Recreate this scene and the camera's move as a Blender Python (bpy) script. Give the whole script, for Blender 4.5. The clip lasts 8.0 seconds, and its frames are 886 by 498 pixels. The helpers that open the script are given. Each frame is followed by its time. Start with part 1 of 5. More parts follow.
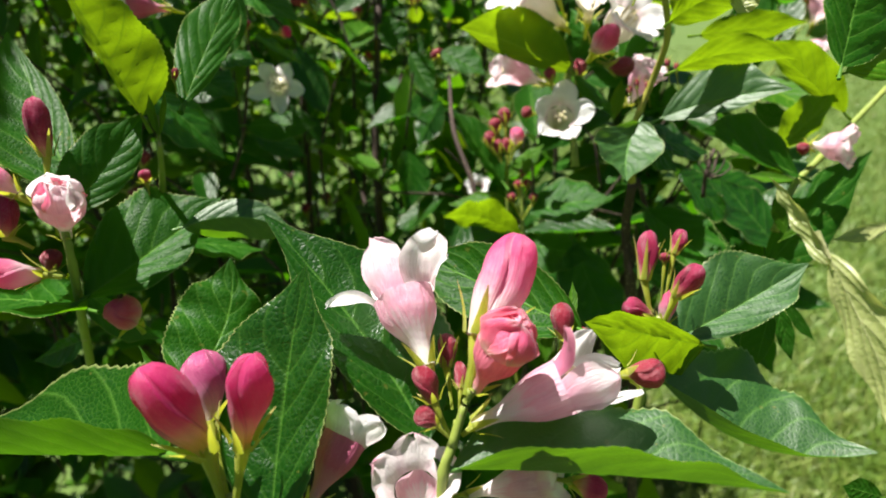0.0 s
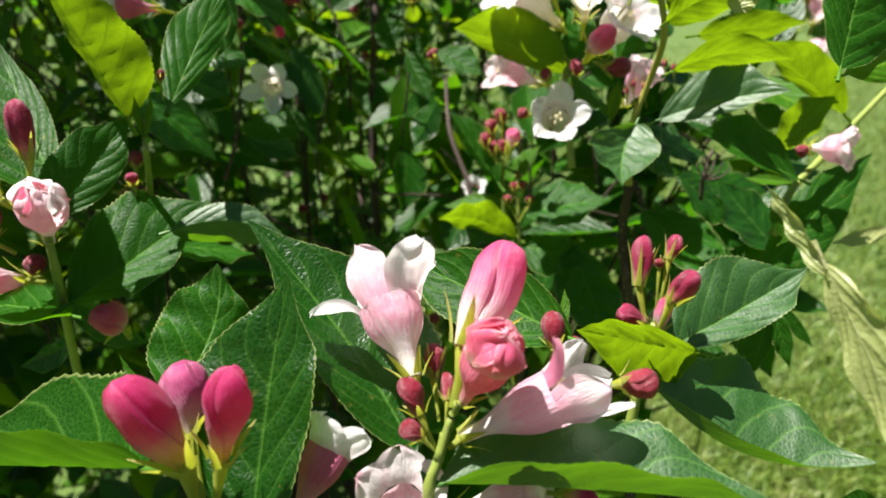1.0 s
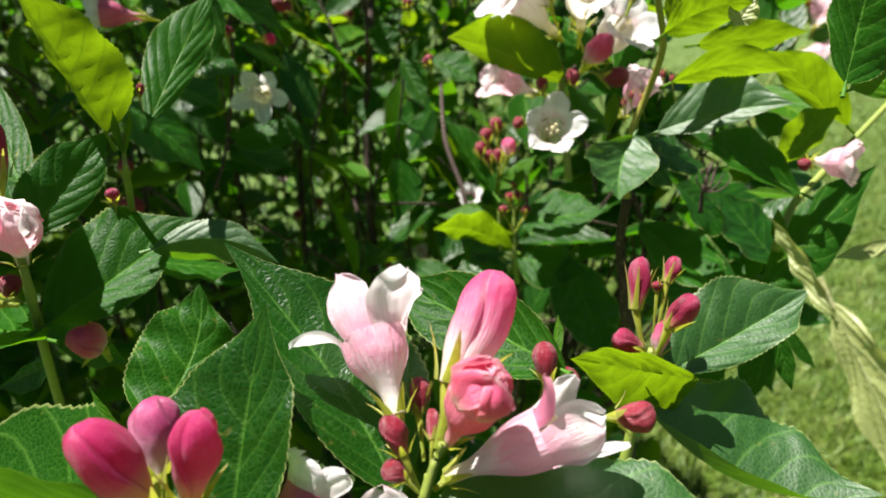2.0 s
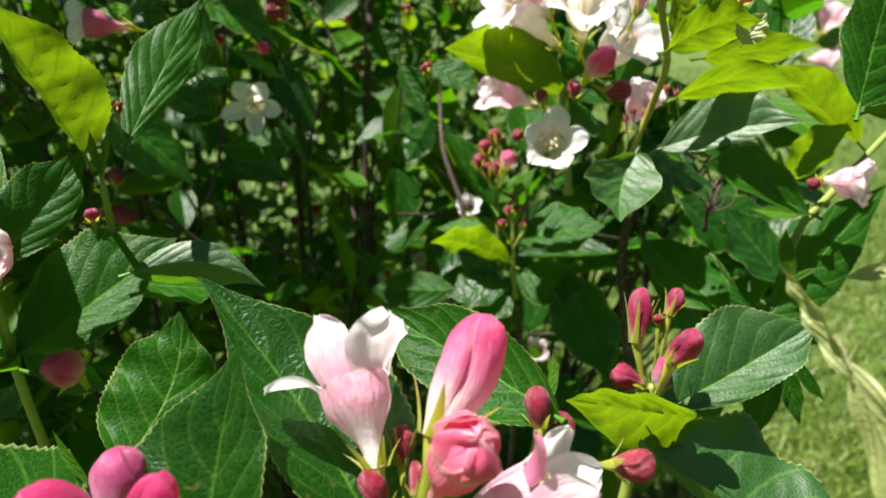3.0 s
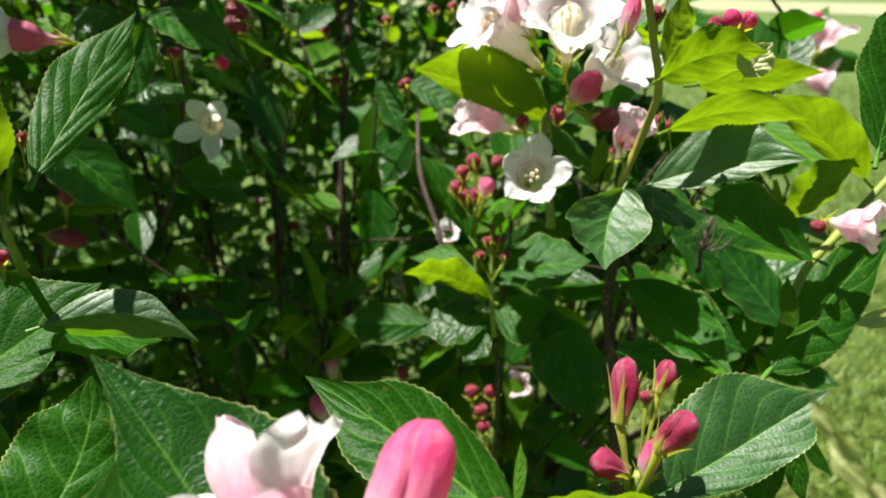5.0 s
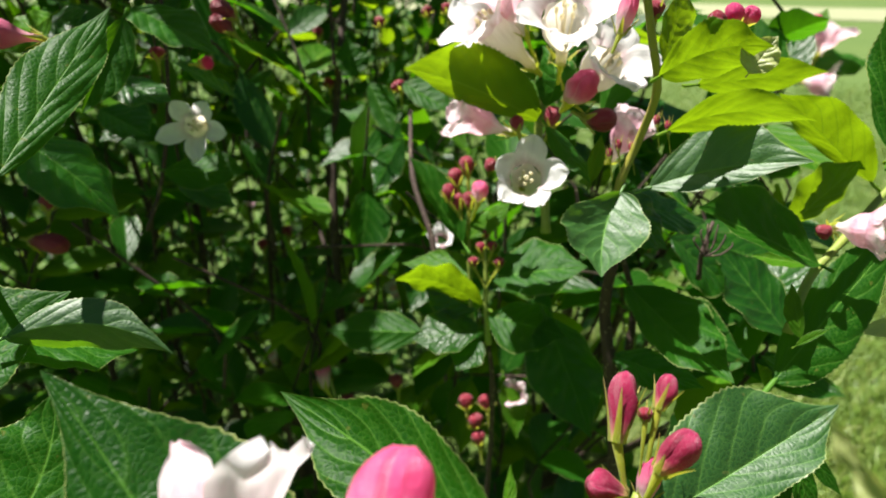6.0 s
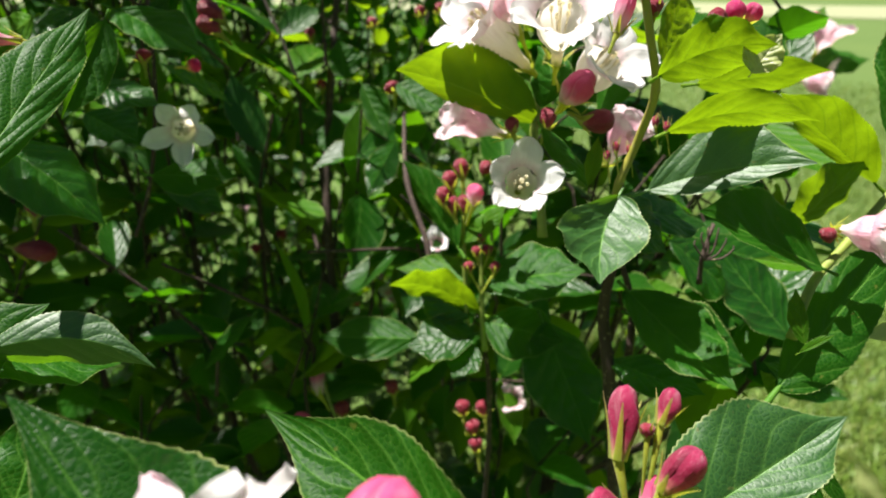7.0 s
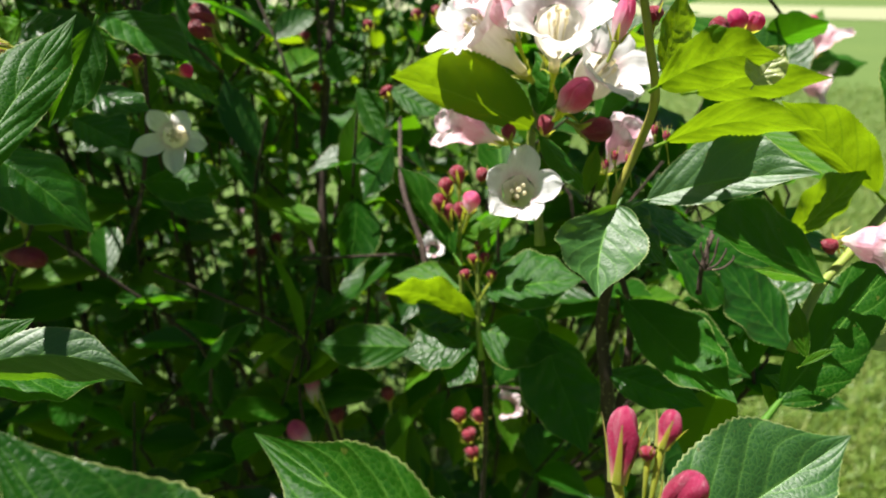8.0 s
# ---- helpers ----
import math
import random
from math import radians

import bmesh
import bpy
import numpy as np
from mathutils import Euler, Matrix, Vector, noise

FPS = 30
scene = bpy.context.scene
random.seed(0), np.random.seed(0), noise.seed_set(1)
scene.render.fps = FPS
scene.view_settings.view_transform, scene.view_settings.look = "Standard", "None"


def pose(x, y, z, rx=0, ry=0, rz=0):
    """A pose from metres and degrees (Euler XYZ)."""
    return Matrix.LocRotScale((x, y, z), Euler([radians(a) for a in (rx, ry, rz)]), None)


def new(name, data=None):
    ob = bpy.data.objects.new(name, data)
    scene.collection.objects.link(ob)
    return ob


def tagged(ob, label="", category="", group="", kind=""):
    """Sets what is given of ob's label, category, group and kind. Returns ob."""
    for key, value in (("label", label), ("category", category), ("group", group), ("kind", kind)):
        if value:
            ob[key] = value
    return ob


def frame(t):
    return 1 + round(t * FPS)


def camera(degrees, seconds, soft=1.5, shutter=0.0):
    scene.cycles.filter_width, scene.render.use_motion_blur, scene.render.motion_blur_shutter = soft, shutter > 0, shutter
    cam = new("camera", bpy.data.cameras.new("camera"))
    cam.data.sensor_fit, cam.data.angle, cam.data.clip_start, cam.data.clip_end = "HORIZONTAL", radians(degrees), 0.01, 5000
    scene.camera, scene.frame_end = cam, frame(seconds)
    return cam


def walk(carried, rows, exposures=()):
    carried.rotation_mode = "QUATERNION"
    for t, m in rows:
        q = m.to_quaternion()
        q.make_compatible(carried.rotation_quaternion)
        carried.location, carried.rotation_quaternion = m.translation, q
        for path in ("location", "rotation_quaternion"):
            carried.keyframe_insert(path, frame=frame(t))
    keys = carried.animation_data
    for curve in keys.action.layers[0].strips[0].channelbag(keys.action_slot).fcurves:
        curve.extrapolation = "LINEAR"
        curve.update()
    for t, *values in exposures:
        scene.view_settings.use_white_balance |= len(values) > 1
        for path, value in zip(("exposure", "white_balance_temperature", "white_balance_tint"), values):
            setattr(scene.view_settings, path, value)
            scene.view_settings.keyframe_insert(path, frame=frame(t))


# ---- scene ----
cam = camera(72.0, 8.0, soft=1.8)
cam.data.dof.use_dof = True
cam.data.dof.focus_distance, cam.data.dof.aperture_fstop = 0.175, 14.0
PATH = [
    (0.0, 0.00000, 0.00000, 1.05000, 62.000, -0.000, -0.000),
    (0.5, 0.00144, 0.00182, 1.04973, 62.006, 0.049, 0.016),
    (1.0, 0.00349, 0.00458, 1.05001, 61.900, 0.005, 0.094),
    (1.5, 0.00512, 0.00888, 1.05097, 61.933, -0.063, 0.020),
    (3.0, 0.01064, 0.02735, 1.05624, 61.804, -0.234, 0.549),
    (3.5, 0.01288, 0.03368, 1.05754, 61.818, -0.531, 0.592),
    (4.0, 0.01529, 0.04187, 1.05824, 61.986, -0.741, 0.460),
    (4.5, 0.01734, 0.04986, 1.05799, 62.143, -0.941, 0.242),
    (5.0, 0.02006, 0.05746, 1.05654, 62.473, -1.233, 0.154),
    (6.5, 0.02415, 0.06990, 1.05149, 62.962, -1.186, -0.159),
    (7.0, 0.02478, 0.07356, 1.05145, 62.943, -0.992, -0.412),
    (7.5, 0.02526, 0.07675, 1.05233, 62.867, -0.977, -0.505),
    (8.0, 0.02551, 0.07905, 1.05311, 62.944, -1.128, -0.616),
]
walk(cam, [(t, pose(x, y, z, rx, ry, rz)) for t, x, y, z, rx, ry, rz in PATH])

# ---- daylight: a high sun ahead of the camera and to its left, clear sky ----
SUN_TO = Vector((-0.34, 0.16, 0.925)).normalized()
world = bpy.data.worlds.new("sky")
scene.world = world
world.use_nodes = True
wn = world.node_tree
sky = wn.nodes.new("ShaderNodeTexSky")
sky.sky_type = "NISHITA"
sky.sun_disc = False
sky.sun_elevation = math.asin(SUN_TO.z)
sky.sun_rotation = math.atan2(SUN_TO.x, SUN_TO.y)
wn.nodes["Background"].inputs["Strength"].default_value = 0.019
wn.links.new(sky.outputs[0], wn.nodes["Background"].inputs["Color"])
sun_data = bpy.data.lights.new("sun", "SUN")
sun_data.energy, sun_data.angle, sun_data.color = 5.0, radians(0.55), (1.0, 0.955, 0.88)
sun = new("sun", sun_data)
sun.rotation_mode = "QUATERNION"
sun.rotation_quaternion = SUN_TO.to_track_quat("Z", "Y")
sun.location = SUN_TO * 20
scene.view_settings.exposure = 1.58


# ---- materials ----
class Nodes:
    """Short hand for building a node material."""

    def __init__(self, name):
        self.mat = bpy.data.materials.new(name)
        self.mat.use_nodes = True
        self.tree = self.mat.node_tree
        self.tree.nodes.clear()

    def add(self, kind, **inputs):
        n = self.tree.nodes.new("ShaderNode" + kind)
        for key, v in inputs.items():
            self.put(n.inputs[key.replace("_", " ")], v)
        return n

    def put(self, socket, v):
        if isinstance(v, bpy.types.NodeSocket):
            self.tree.links.new(v, socket)
        else:
            socket.default_value = v

    def math(self, op, a, b=0.0, c=0.0):
        n = self.tree.nodes.new("ShaderNodeMath")
        n.operation = op
        for s, v in zip(n.inputs, (a, b, c)):
            self.put(s, v)
        return n.outputs[0]

    def mix(self, f, a, b, mode="MIX"):
        n = self.tree.nodes.new("ShaderNodeMix")
        n.data_type, n.blend_type = "RGBA", mode
        self.put(n.inputs[0], f), self.put(n.inputs[6], a), self.put(n.inputs[7], b)
        return n.outputs[2]

    def ramp(self, f, stops):
        n = self.tree.nodes.new("ShaderNodeValToRGB")
        e = n.color_ramp.elements
        while len(e) < len(stops):
            e.new(0.5)
        for el, (p, c) in zip(e, stops):
            el.position, el.color = p, (*c, 1)
        self.put(n.inputs[0], f)
        return n.outputs[0]

    def noise(self, scale, detail=3.0, vector=None):
        n = self.add("TexNoise", Scale=scale, Detail=detail)
        if vector is not None:
            self.put(n.inputs["Vector"], vector)
        return n.outputs["Fac"]

    def bump(self, height, strength, distance):
        return self.add("Bump", Height=height, Strength=strength, Distance=distance).outputs[0]

    def out(self, shader):
        o = self.tree.nodes.new("ShaderNodeOutputMaterial")
        self.tree.links.new(shader, o.inputs[0])
        return self.mat


def rgb(r, g, b):
    return (r, g, b, 1.0)


def leaf_material(name, dark, light, vein, glow, through_it, rough, gloss=0.85, relief=0.34):
    """A thin leaf: glossy skin with sunken side veins, and light that shines through it."""
    k = Nodes(name)
    uv = k.add("UVMap")
    sep = k.add("SeparateXYZ", Vector=uv.outputs[0])
    x, y = sep.outputs[0], sep.outputs[1]
    side = k.math("MULTIPLY", k.math("ABSOLUTE", k.math("SUBTRACT", x, 0.5)), 2.0)
    geo = k.add("NewGeometry")
    info = k.add("ObjectInfo")
    shift = k.math("ADD", info.outputs["Random"], geo.outputs["Random Per Island"])
    wobble = k.math("MULTIPLY", k.math("SUBTRACT", k.noise(70.0, 2.0, k.add("TexCoord").outputs["Object"]), 0.5), 0.3)
    # side veins run from the midrib forwards to the edge
    run = k.math("ADD", k.math("SUBTRACT", k.math("MULTIPLY", y, 6.3), k.math("MULTIPLY", k.math("POWER", side, 1.3), 1.9)), wobble)
    saw = k.math("ABSOLUTE", k.math("SUBTRACT", k.math("FRACT", run), 0.5))
    veinline = k.math("SMOOTH_MIN", 1.0, k.math("MULTIPLY", saw, 11.0), 0.3)
    rib = k.math("SMOOTH_MIN", 1.0, k.math("MULTIPLY", side, 24.0), 0.3)
    co = k.add("TexCoord").outputs["Object"]
    warp = k.add("VectorMath", Vector=co)
    warp.operation = "ADD"
    k.put(warp.inputs[1], k.add("VectorMath", Vector=k.add("TexNoise", Scale=160.0, Vector=co).outputs["Color"]).outputs[0])
    warp.inputs[1].links[0].from_node.operation = "SCALE"
    warp.inputs[1].links[0].from_node.inputs["Scale"].default_value = 0.002
    cells = k.add("TexVoronoi", Scale=620.0, Vector=warp.outputs[0])
    cells.feature = "DISTANCE_TO_EDGE"
    net = k.math("SMOOTH_MIN", k.math("MULTIPLY", cells.outputs["Distance"], 11.0), 1.0, 0.3)
    lines = k.math("MINIMUM", veinline, rib)
    tone = k.noise(55.0, 4.0, co)
    col = k.mix(k.math("ADD", k.math("MULTIPLY", tone, 0.7), k.math("MULTIPLY", k.math("FRACT", shift), 0.4)), dark, light)
    col = k.mix(k.math("MULTIPLY", k.math("SUBTRACT", 1.0, net), 0.24), col, vein)
    col = k.mix(k.math("MULTIPLY", k.math("SUBTRACT", 1.0, veinline), 0.36), col, vein)
    col = k.mix(k.math("MULTIPLY", k.math("SUBTRACT", 1.0, rib), 0.85), col, vein)
    rim = k.math("MULTIPLY", k.math("SUBTRACT", side, 0.965), 20.0)
    col = k.mix(k.math("MINIMUM", k.math("MAXIMUM", rim, 0.0), 0.5), col, rgb(0.38, 0.42, 0.15))
    spots = k.math("GREATER_THAN", k.noise(310.0, 1.0, co), 0.75)
    col = k.mix(k.math("MULTIPLY", spots, 0.3), col, rgb(0.16, 0.13, 0.03))
    quilt = k.math("SMOOTH_MIN", k.math("MULTIPLY", cells.outputs["Distance"], 1.9), 0.9, 0.6)
    dome = k.math("POWER", k.math("ABSOLUTE", k.math("SINE", k.math("MULTIPLY", k.math("ADD", run, 0.5), math.pi))), 0.7)
    height = k.math("ADD", k.math("MULTIPLY", dome, k.math("ADD", 0.25, k.math("MULTIPLY", rib, 0.5))), k.math("MULTIPLY", quilt, 0.42))
    grain = k.noise(1500.0, 2.0, co)
    nor = k.bump(k.math("ADD", height, k.math("MULTIPLY", grain, 0.12)), relief, 0.0011)
    skin = k.add("BsdfPrincipled", Base_Color=col, Roughness=rough, Normal=nor)
    skin.inputs["Specular IOR Level"].default_value = gloss
    skin.inputs["IOR"].default_value = 1.55 if gloss > 0.7 else 1.45
    glowcol = k.mix(k.math("MULTIPLY", k.math("SUBTRACT", 1.0, net), 0.22), glow, dark)
    glowcol = k.mix(k.math("MULTIPLY", k.math("SUBTRACT", 1.0, lines), 0.32), glowcol, dark)
    glowcol = k.mix(k.math("MULTIPLY", tone, 0.18), glowcol, dark)
    trans = k.add("BsdfTranslucent", Color=glowcol)
    return _leaf_out(k, skin, trans, through_it)


def _leaf_out(k, skin, trans, share):
    m = k.add("MixShader", Fac=share)
    k.put(m.inputs[1], skin.outputs[0]), k.put(m.inputs[2], trans.outputs[0])
    return k.out(m.outputs[0])


LEAF = leaf_material("mature_leaf", rgb(0.002, 0.027, 0.001), rgb(0.009, 0.066, 0.002), rgb(0.10, 0.24, 0.03), rgb(0.17, 0.46, 0.005), 0.34, 0.48, 0.16, 0.32)
# glossier copy of the mature leaf, given to leaves meant to show sun sheen
LEAF_SHEEN = leaf_material("sheen_leaf", rgb(0.002, 0.030, 0.001), rgb(0.010, 0.070, 0.003), rgb(0.10, 0.24, 0.03), rgb(0.20, 0.48, 0.006), 0.26, 0.54, 0.75, 0.24)
# yellower copy: sun shining through put into the colour; also on young tips
LEAF_PALE = leaf_material("young_backlit_leaf", rgb(0.011, 0.074, 0.002), rgb(0.038, 0.135, 0.004), rgb(0.20, 0.34, 0.03), rgb(0.29, 0.46, 0.005), 0.46, 0.45, 0.18, 0.34)
# darker copy of the mature leaf: shade put into its colours
LEAF_SHADED = leaf_material("shaded_leaf", rgb(0.0015, 0.021, 0.001), rgb(0.006, 0.046, 0.002), rgb(0.06, 0.16, 0.02), rgb(0.12, 0.42, 0.004), 0.32, 0.34, 0.40, 0.40)
LEAF_DRY = leaf_material("withered_leaf", rgb(0.20, 0.26, 0.06), rgb(0.42, 0.45, 0.17), rgb(0.5, 0.5, 0.25), rgb(0.55, 0.6, 0.12), 0.45, 0.5)


def petal_material(name, stops, glow, fine=0.35, through_it=0.5):
    """Soft petals: colour runs along the petal, with fine lengthwise streaks."""
    k = Nodes(name)
    sep = k.add("SeparateXYZ", Vector=k.add("UVMap").outputs[0])
    stripe = k.add("CombineXYZ", X=k.math("MULTIPLY", sep.outputs[0], 42.0), Y=k.math("MULTIPLY", sep.outputs[1], 2.5), Z=k.add("ObjectInfo").outputs["Random"])
    streak = k.noise(1.0, 4.0, stripe.outputs[0])
    blot = k.noise(160.0, 3.0, k.add("TexCoord").outputs["Object"])
    along = k.math("ADD", sep.outputs[1], k.math("MULTIPLY", k.math("SUBTRACT", k.math("ADD", streak, blot), 1.0), fine))
    col = k.ramp(along, stops)
    crinkle = k.noise(850.0, 3.0, k.add("TexCoord").outputs["Object"])
    frost = k.noise(2600.0, 2.0, k.add("TexCoord").outputs["Object"])
    dim = k.ramp(k.math("ADD", k.math("MULTIPLY", streak, 0.6), k.math("MULTIPLY", blot, 0.4)), [(0.34, (0.62, 0.58, 0.60)), (0.52, (1.0, 1.0, 1.0)), (0.7, (1.12, 1.12, 1.12))])
    col = k.mix(0.8 if fine < 0.3 else 0.35, col, dim, "MULTIPLY")
    # a pale bloom of fine hairs, with frosted highlights painted into it
    col = k.mix(k.math("MULTIPLY", k.math("MAXIMUM", k.math("SUBTRACT", frost, 0.54), 0.0), 0.7), col, rgb(0.86, 0.66, 0.72))
    # buds: crease shade painted as dark lines where petals overlap; petals: pale rims
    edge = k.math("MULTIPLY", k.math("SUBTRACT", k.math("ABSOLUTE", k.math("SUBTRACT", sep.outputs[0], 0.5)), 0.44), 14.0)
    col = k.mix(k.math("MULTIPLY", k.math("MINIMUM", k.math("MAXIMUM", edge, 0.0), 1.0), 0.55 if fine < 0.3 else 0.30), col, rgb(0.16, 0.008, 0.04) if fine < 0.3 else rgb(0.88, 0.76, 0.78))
    nor = k.bump(k.math("ADD", k.math("ADD", k.math("MULTIPLY", streak, 1.5), k.math("MULTIPLY", blot, 0.6)), k.math("ADD", k.math("MULTIPLY", crinkle, 0.5), k.math("MULTIPLY", frost, 0.3))), 0.5, 0.0009)
    skin = k.add("BsdfPrincipled", Base_Color=col, Roughness=0.42, Normal=nor)
    skin.inputs["Specular IOR Level"].default_value = 0.5
    skin.inputs["Sheen Weight"].default_value = 0.10
    skin.inputs["Sheen Roughness"].default_value = 0.4
    trans = k.add("BsdfTranslucent", Color=k.mix(0.55, col, glow))
    return _leaf_out(k, skin, trans, through_it)


PETAL_WHITE = petal_material("white_petal", [(0.0, (0.80, 0.60, 0.64)), (0.35, (0.88, 0.85, 0.86)), (1.0, (0.90, 0.89, 0.89))], rgb(0.92, 0.87, 0.87))
PETAL_BLUSH = petal_material("blush_petal", [(0.0, (0.76, 0.34, 0.48)), (0.45, (0.82, 0.54, 0.63)), (0.7, (0.88, 0.80, 0.82)), (1.0, (0.82, 0.56, 0.65))], rgb(0.90, 0.7, 0.74), 0.6)
PETAL_RIM = petal_material("rimmed_petal", [(0.0, (0.86, 0.74, 0.76)), (0.5, (0.88, 0.82, 0.83)), (0.86, (0.87, 0.76, 0.79)), (1.0, (0.74, 0.30, 0.42))], rgb(0.90, 0.76, 0.78), 0.3)
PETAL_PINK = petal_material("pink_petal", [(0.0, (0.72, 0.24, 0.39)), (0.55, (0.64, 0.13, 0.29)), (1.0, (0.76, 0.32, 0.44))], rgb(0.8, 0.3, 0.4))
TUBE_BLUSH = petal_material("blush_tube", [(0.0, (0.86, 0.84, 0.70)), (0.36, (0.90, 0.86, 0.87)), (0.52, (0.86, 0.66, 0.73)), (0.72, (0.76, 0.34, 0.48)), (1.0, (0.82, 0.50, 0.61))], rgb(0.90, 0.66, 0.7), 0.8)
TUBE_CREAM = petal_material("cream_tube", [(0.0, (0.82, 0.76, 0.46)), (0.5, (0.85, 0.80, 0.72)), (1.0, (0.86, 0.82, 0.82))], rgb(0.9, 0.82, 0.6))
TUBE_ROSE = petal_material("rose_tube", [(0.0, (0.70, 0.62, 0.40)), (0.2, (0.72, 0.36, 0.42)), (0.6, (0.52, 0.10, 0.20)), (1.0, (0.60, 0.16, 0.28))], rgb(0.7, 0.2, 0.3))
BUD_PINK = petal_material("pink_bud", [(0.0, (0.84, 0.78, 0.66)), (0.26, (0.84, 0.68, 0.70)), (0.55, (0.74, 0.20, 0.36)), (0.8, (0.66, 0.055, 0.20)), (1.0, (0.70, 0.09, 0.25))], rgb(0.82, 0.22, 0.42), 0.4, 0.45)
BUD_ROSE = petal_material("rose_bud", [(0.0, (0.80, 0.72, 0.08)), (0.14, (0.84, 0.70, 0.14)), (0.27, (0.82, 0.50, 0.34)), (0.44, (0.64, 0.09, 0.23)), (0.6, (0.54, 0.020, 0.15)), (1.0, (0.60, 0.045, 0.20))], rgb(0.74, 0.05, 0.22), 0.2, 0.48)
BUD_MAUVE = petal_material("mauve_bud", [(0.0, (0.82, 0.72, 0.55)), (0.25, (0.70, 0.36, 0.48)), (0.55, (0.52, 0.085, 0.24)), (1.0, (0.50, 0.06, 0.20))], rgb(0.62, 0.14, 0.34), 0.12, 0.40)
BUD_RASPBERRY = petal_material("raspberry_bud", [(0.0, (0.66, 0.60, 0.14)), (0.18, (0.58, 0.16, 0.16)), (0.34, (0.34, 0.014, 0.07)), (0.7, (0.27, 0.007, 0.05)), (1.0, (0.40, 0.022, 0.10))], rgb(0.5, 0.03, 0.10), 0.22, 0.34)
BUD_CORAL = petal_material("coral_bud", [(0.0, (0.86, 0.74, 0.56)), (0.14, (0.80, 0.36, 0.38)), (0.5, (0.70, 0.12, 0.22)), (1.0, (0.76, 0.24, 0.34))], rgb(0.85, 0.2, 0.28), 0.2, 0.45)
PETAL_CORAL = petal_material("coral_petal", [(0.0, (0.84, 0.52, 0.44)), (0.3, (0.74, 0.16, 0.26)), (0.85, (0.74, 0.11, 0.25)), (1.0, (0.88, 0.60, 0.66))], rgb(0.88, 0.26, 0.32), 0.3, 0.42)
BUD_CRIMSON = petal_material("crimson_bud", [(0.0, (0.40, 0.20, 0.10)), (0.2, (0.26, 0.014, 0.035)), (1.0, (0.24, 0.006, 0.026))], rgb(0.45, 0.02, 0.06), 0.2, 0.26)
SEPAL = petal_material("calyx_green", [(0.0, (0.30, 0.38, 0.03)), (0.6, (0.48, 0.50, 0.05)), (1.0, (0.55, 0.45, 0.15))], rgb(0.60, 0.64, 0.03), 0.3)
STAMEN = petal_material("stamen_cream", [(0.0, (0.75, 0.70, 0.52)), (1.0, (0.82, 0.76, 0.55))], rgb(0.85, 0.8, 0.5), 0.2)


def stem_material(name, a, b, rough=0.6):
    k = Nodes(name)
    co = k.add("TexCoord").outputs["Object"]
    n = k.noise(180.0, 5.0, co)
    col = k.mix(n, a, b)
    col = k.mix(k.math("MULTIPLY", k.math("GREATER_THAN", k.noise(420.0, 1.0, co), 0.66), 0.5), col, rgb(0.25, 0.2, 0.12))
    sh = k.add("BsdfPrincipled", Base_Color=col, Roughness=rough, Normal=k.bump(n, 0.6, 0.0008))
    return k.out(sh.outputs[0])


STEM_GREEN = stem_material("green_shoot", rgb(0.12, 0.18, 0.024), rgb(0.24, 0.28, 0.045))
STEM_OLIVE = stem_material("olive_shoot", rgb(0.20, 0.20, 0.024), rgb(0.34, 0.30, 0.045))
BARK = stem_material("brown_bark", rgb(0.022, 0.012, 0.009), rgb(0.058, 0.033, 0.024), 0.8)


# ---- building blocks ----
PLACE = {}


def part(name, mesh, material, parent, at, label=""):
    """Links a mesh, given in world metres, as one object under a thing or a part, with its origin at a point of its own."""
    at = Vector(at)
    mesh.transform(Matrix.Translation(-at))
    mesh.materials.append(material)
    ob = new(name, mesh)
    if parent is not None:
        ob.parent = parent
        ob.location = at - PLACE[parent]
    else:
        ob.location = at
    PLACE[ob] = at
    return tagged(ob, label) if label else ob


def thing(name, at, label, category, group=""):
    ob = new(name)
    ob.location = at
    ob.empty_display_size = 0.01
    PLACE[ob] = Vector(at)
    return tagged(ob, label, category, group)


def sheet(name, verts, faces, uvs, smooth=True):
    """A mesh from a computed grid, with one UV per vertex."""
    me = bpy.data.meshes.new(name)
    me.from_pydata(np.asarray(verts, float).tolist(), [], faces)
    layer = me.uv_layers.new(name="UVMap")
    idx = np.empty(len(me.loops), dtype=np.int32)
    me.loops.foreach_get("vertex_index", idx)
    layer.data.foreach_set("uv", np.asarray(uvs, dtype=np.float32)[idx].ravel())
    if smooth:
        me.polygons.foreach_set("use_smooth", [True] * len(me.polygons))
    me.update()
    return me


def grid_faces(n, m, start=0, closed=False):
    """Quads of n rows of m vertices each; closed rows join their ends."""
    f = []
    for i in range(n - 1):
        for j in range(m if closed else m - 1):
            a, b = start + i * m + j, start + i * m + (j + 1) % m
            f.append((a, b, b + m, a + m))
    return f


def unit(v):
    return v / max(np.linalg.norm(v), 1e-9)


def tube_grid(points, radii, sides):
    """Rings of vertices along a line of points."""
    pts = [np.array(p, float) for p in points]
    verts, ref = [], np.array((0.31, 0.17, 0.93))
    for i, p in enumerate(pts):
        t = unit(pts[min(i + 1, len(pts) - 1)] - pts[max(i - 1, 0)])
        u = unit(np.cross(t, ref))
        w = np.cross(t, u)
        for j in range(sides):
            a = 2 * math.pi * j / sides
            verts.append(p + radii[i] * (math.cos(a) * u + math.sin(a) * w))
    return verts


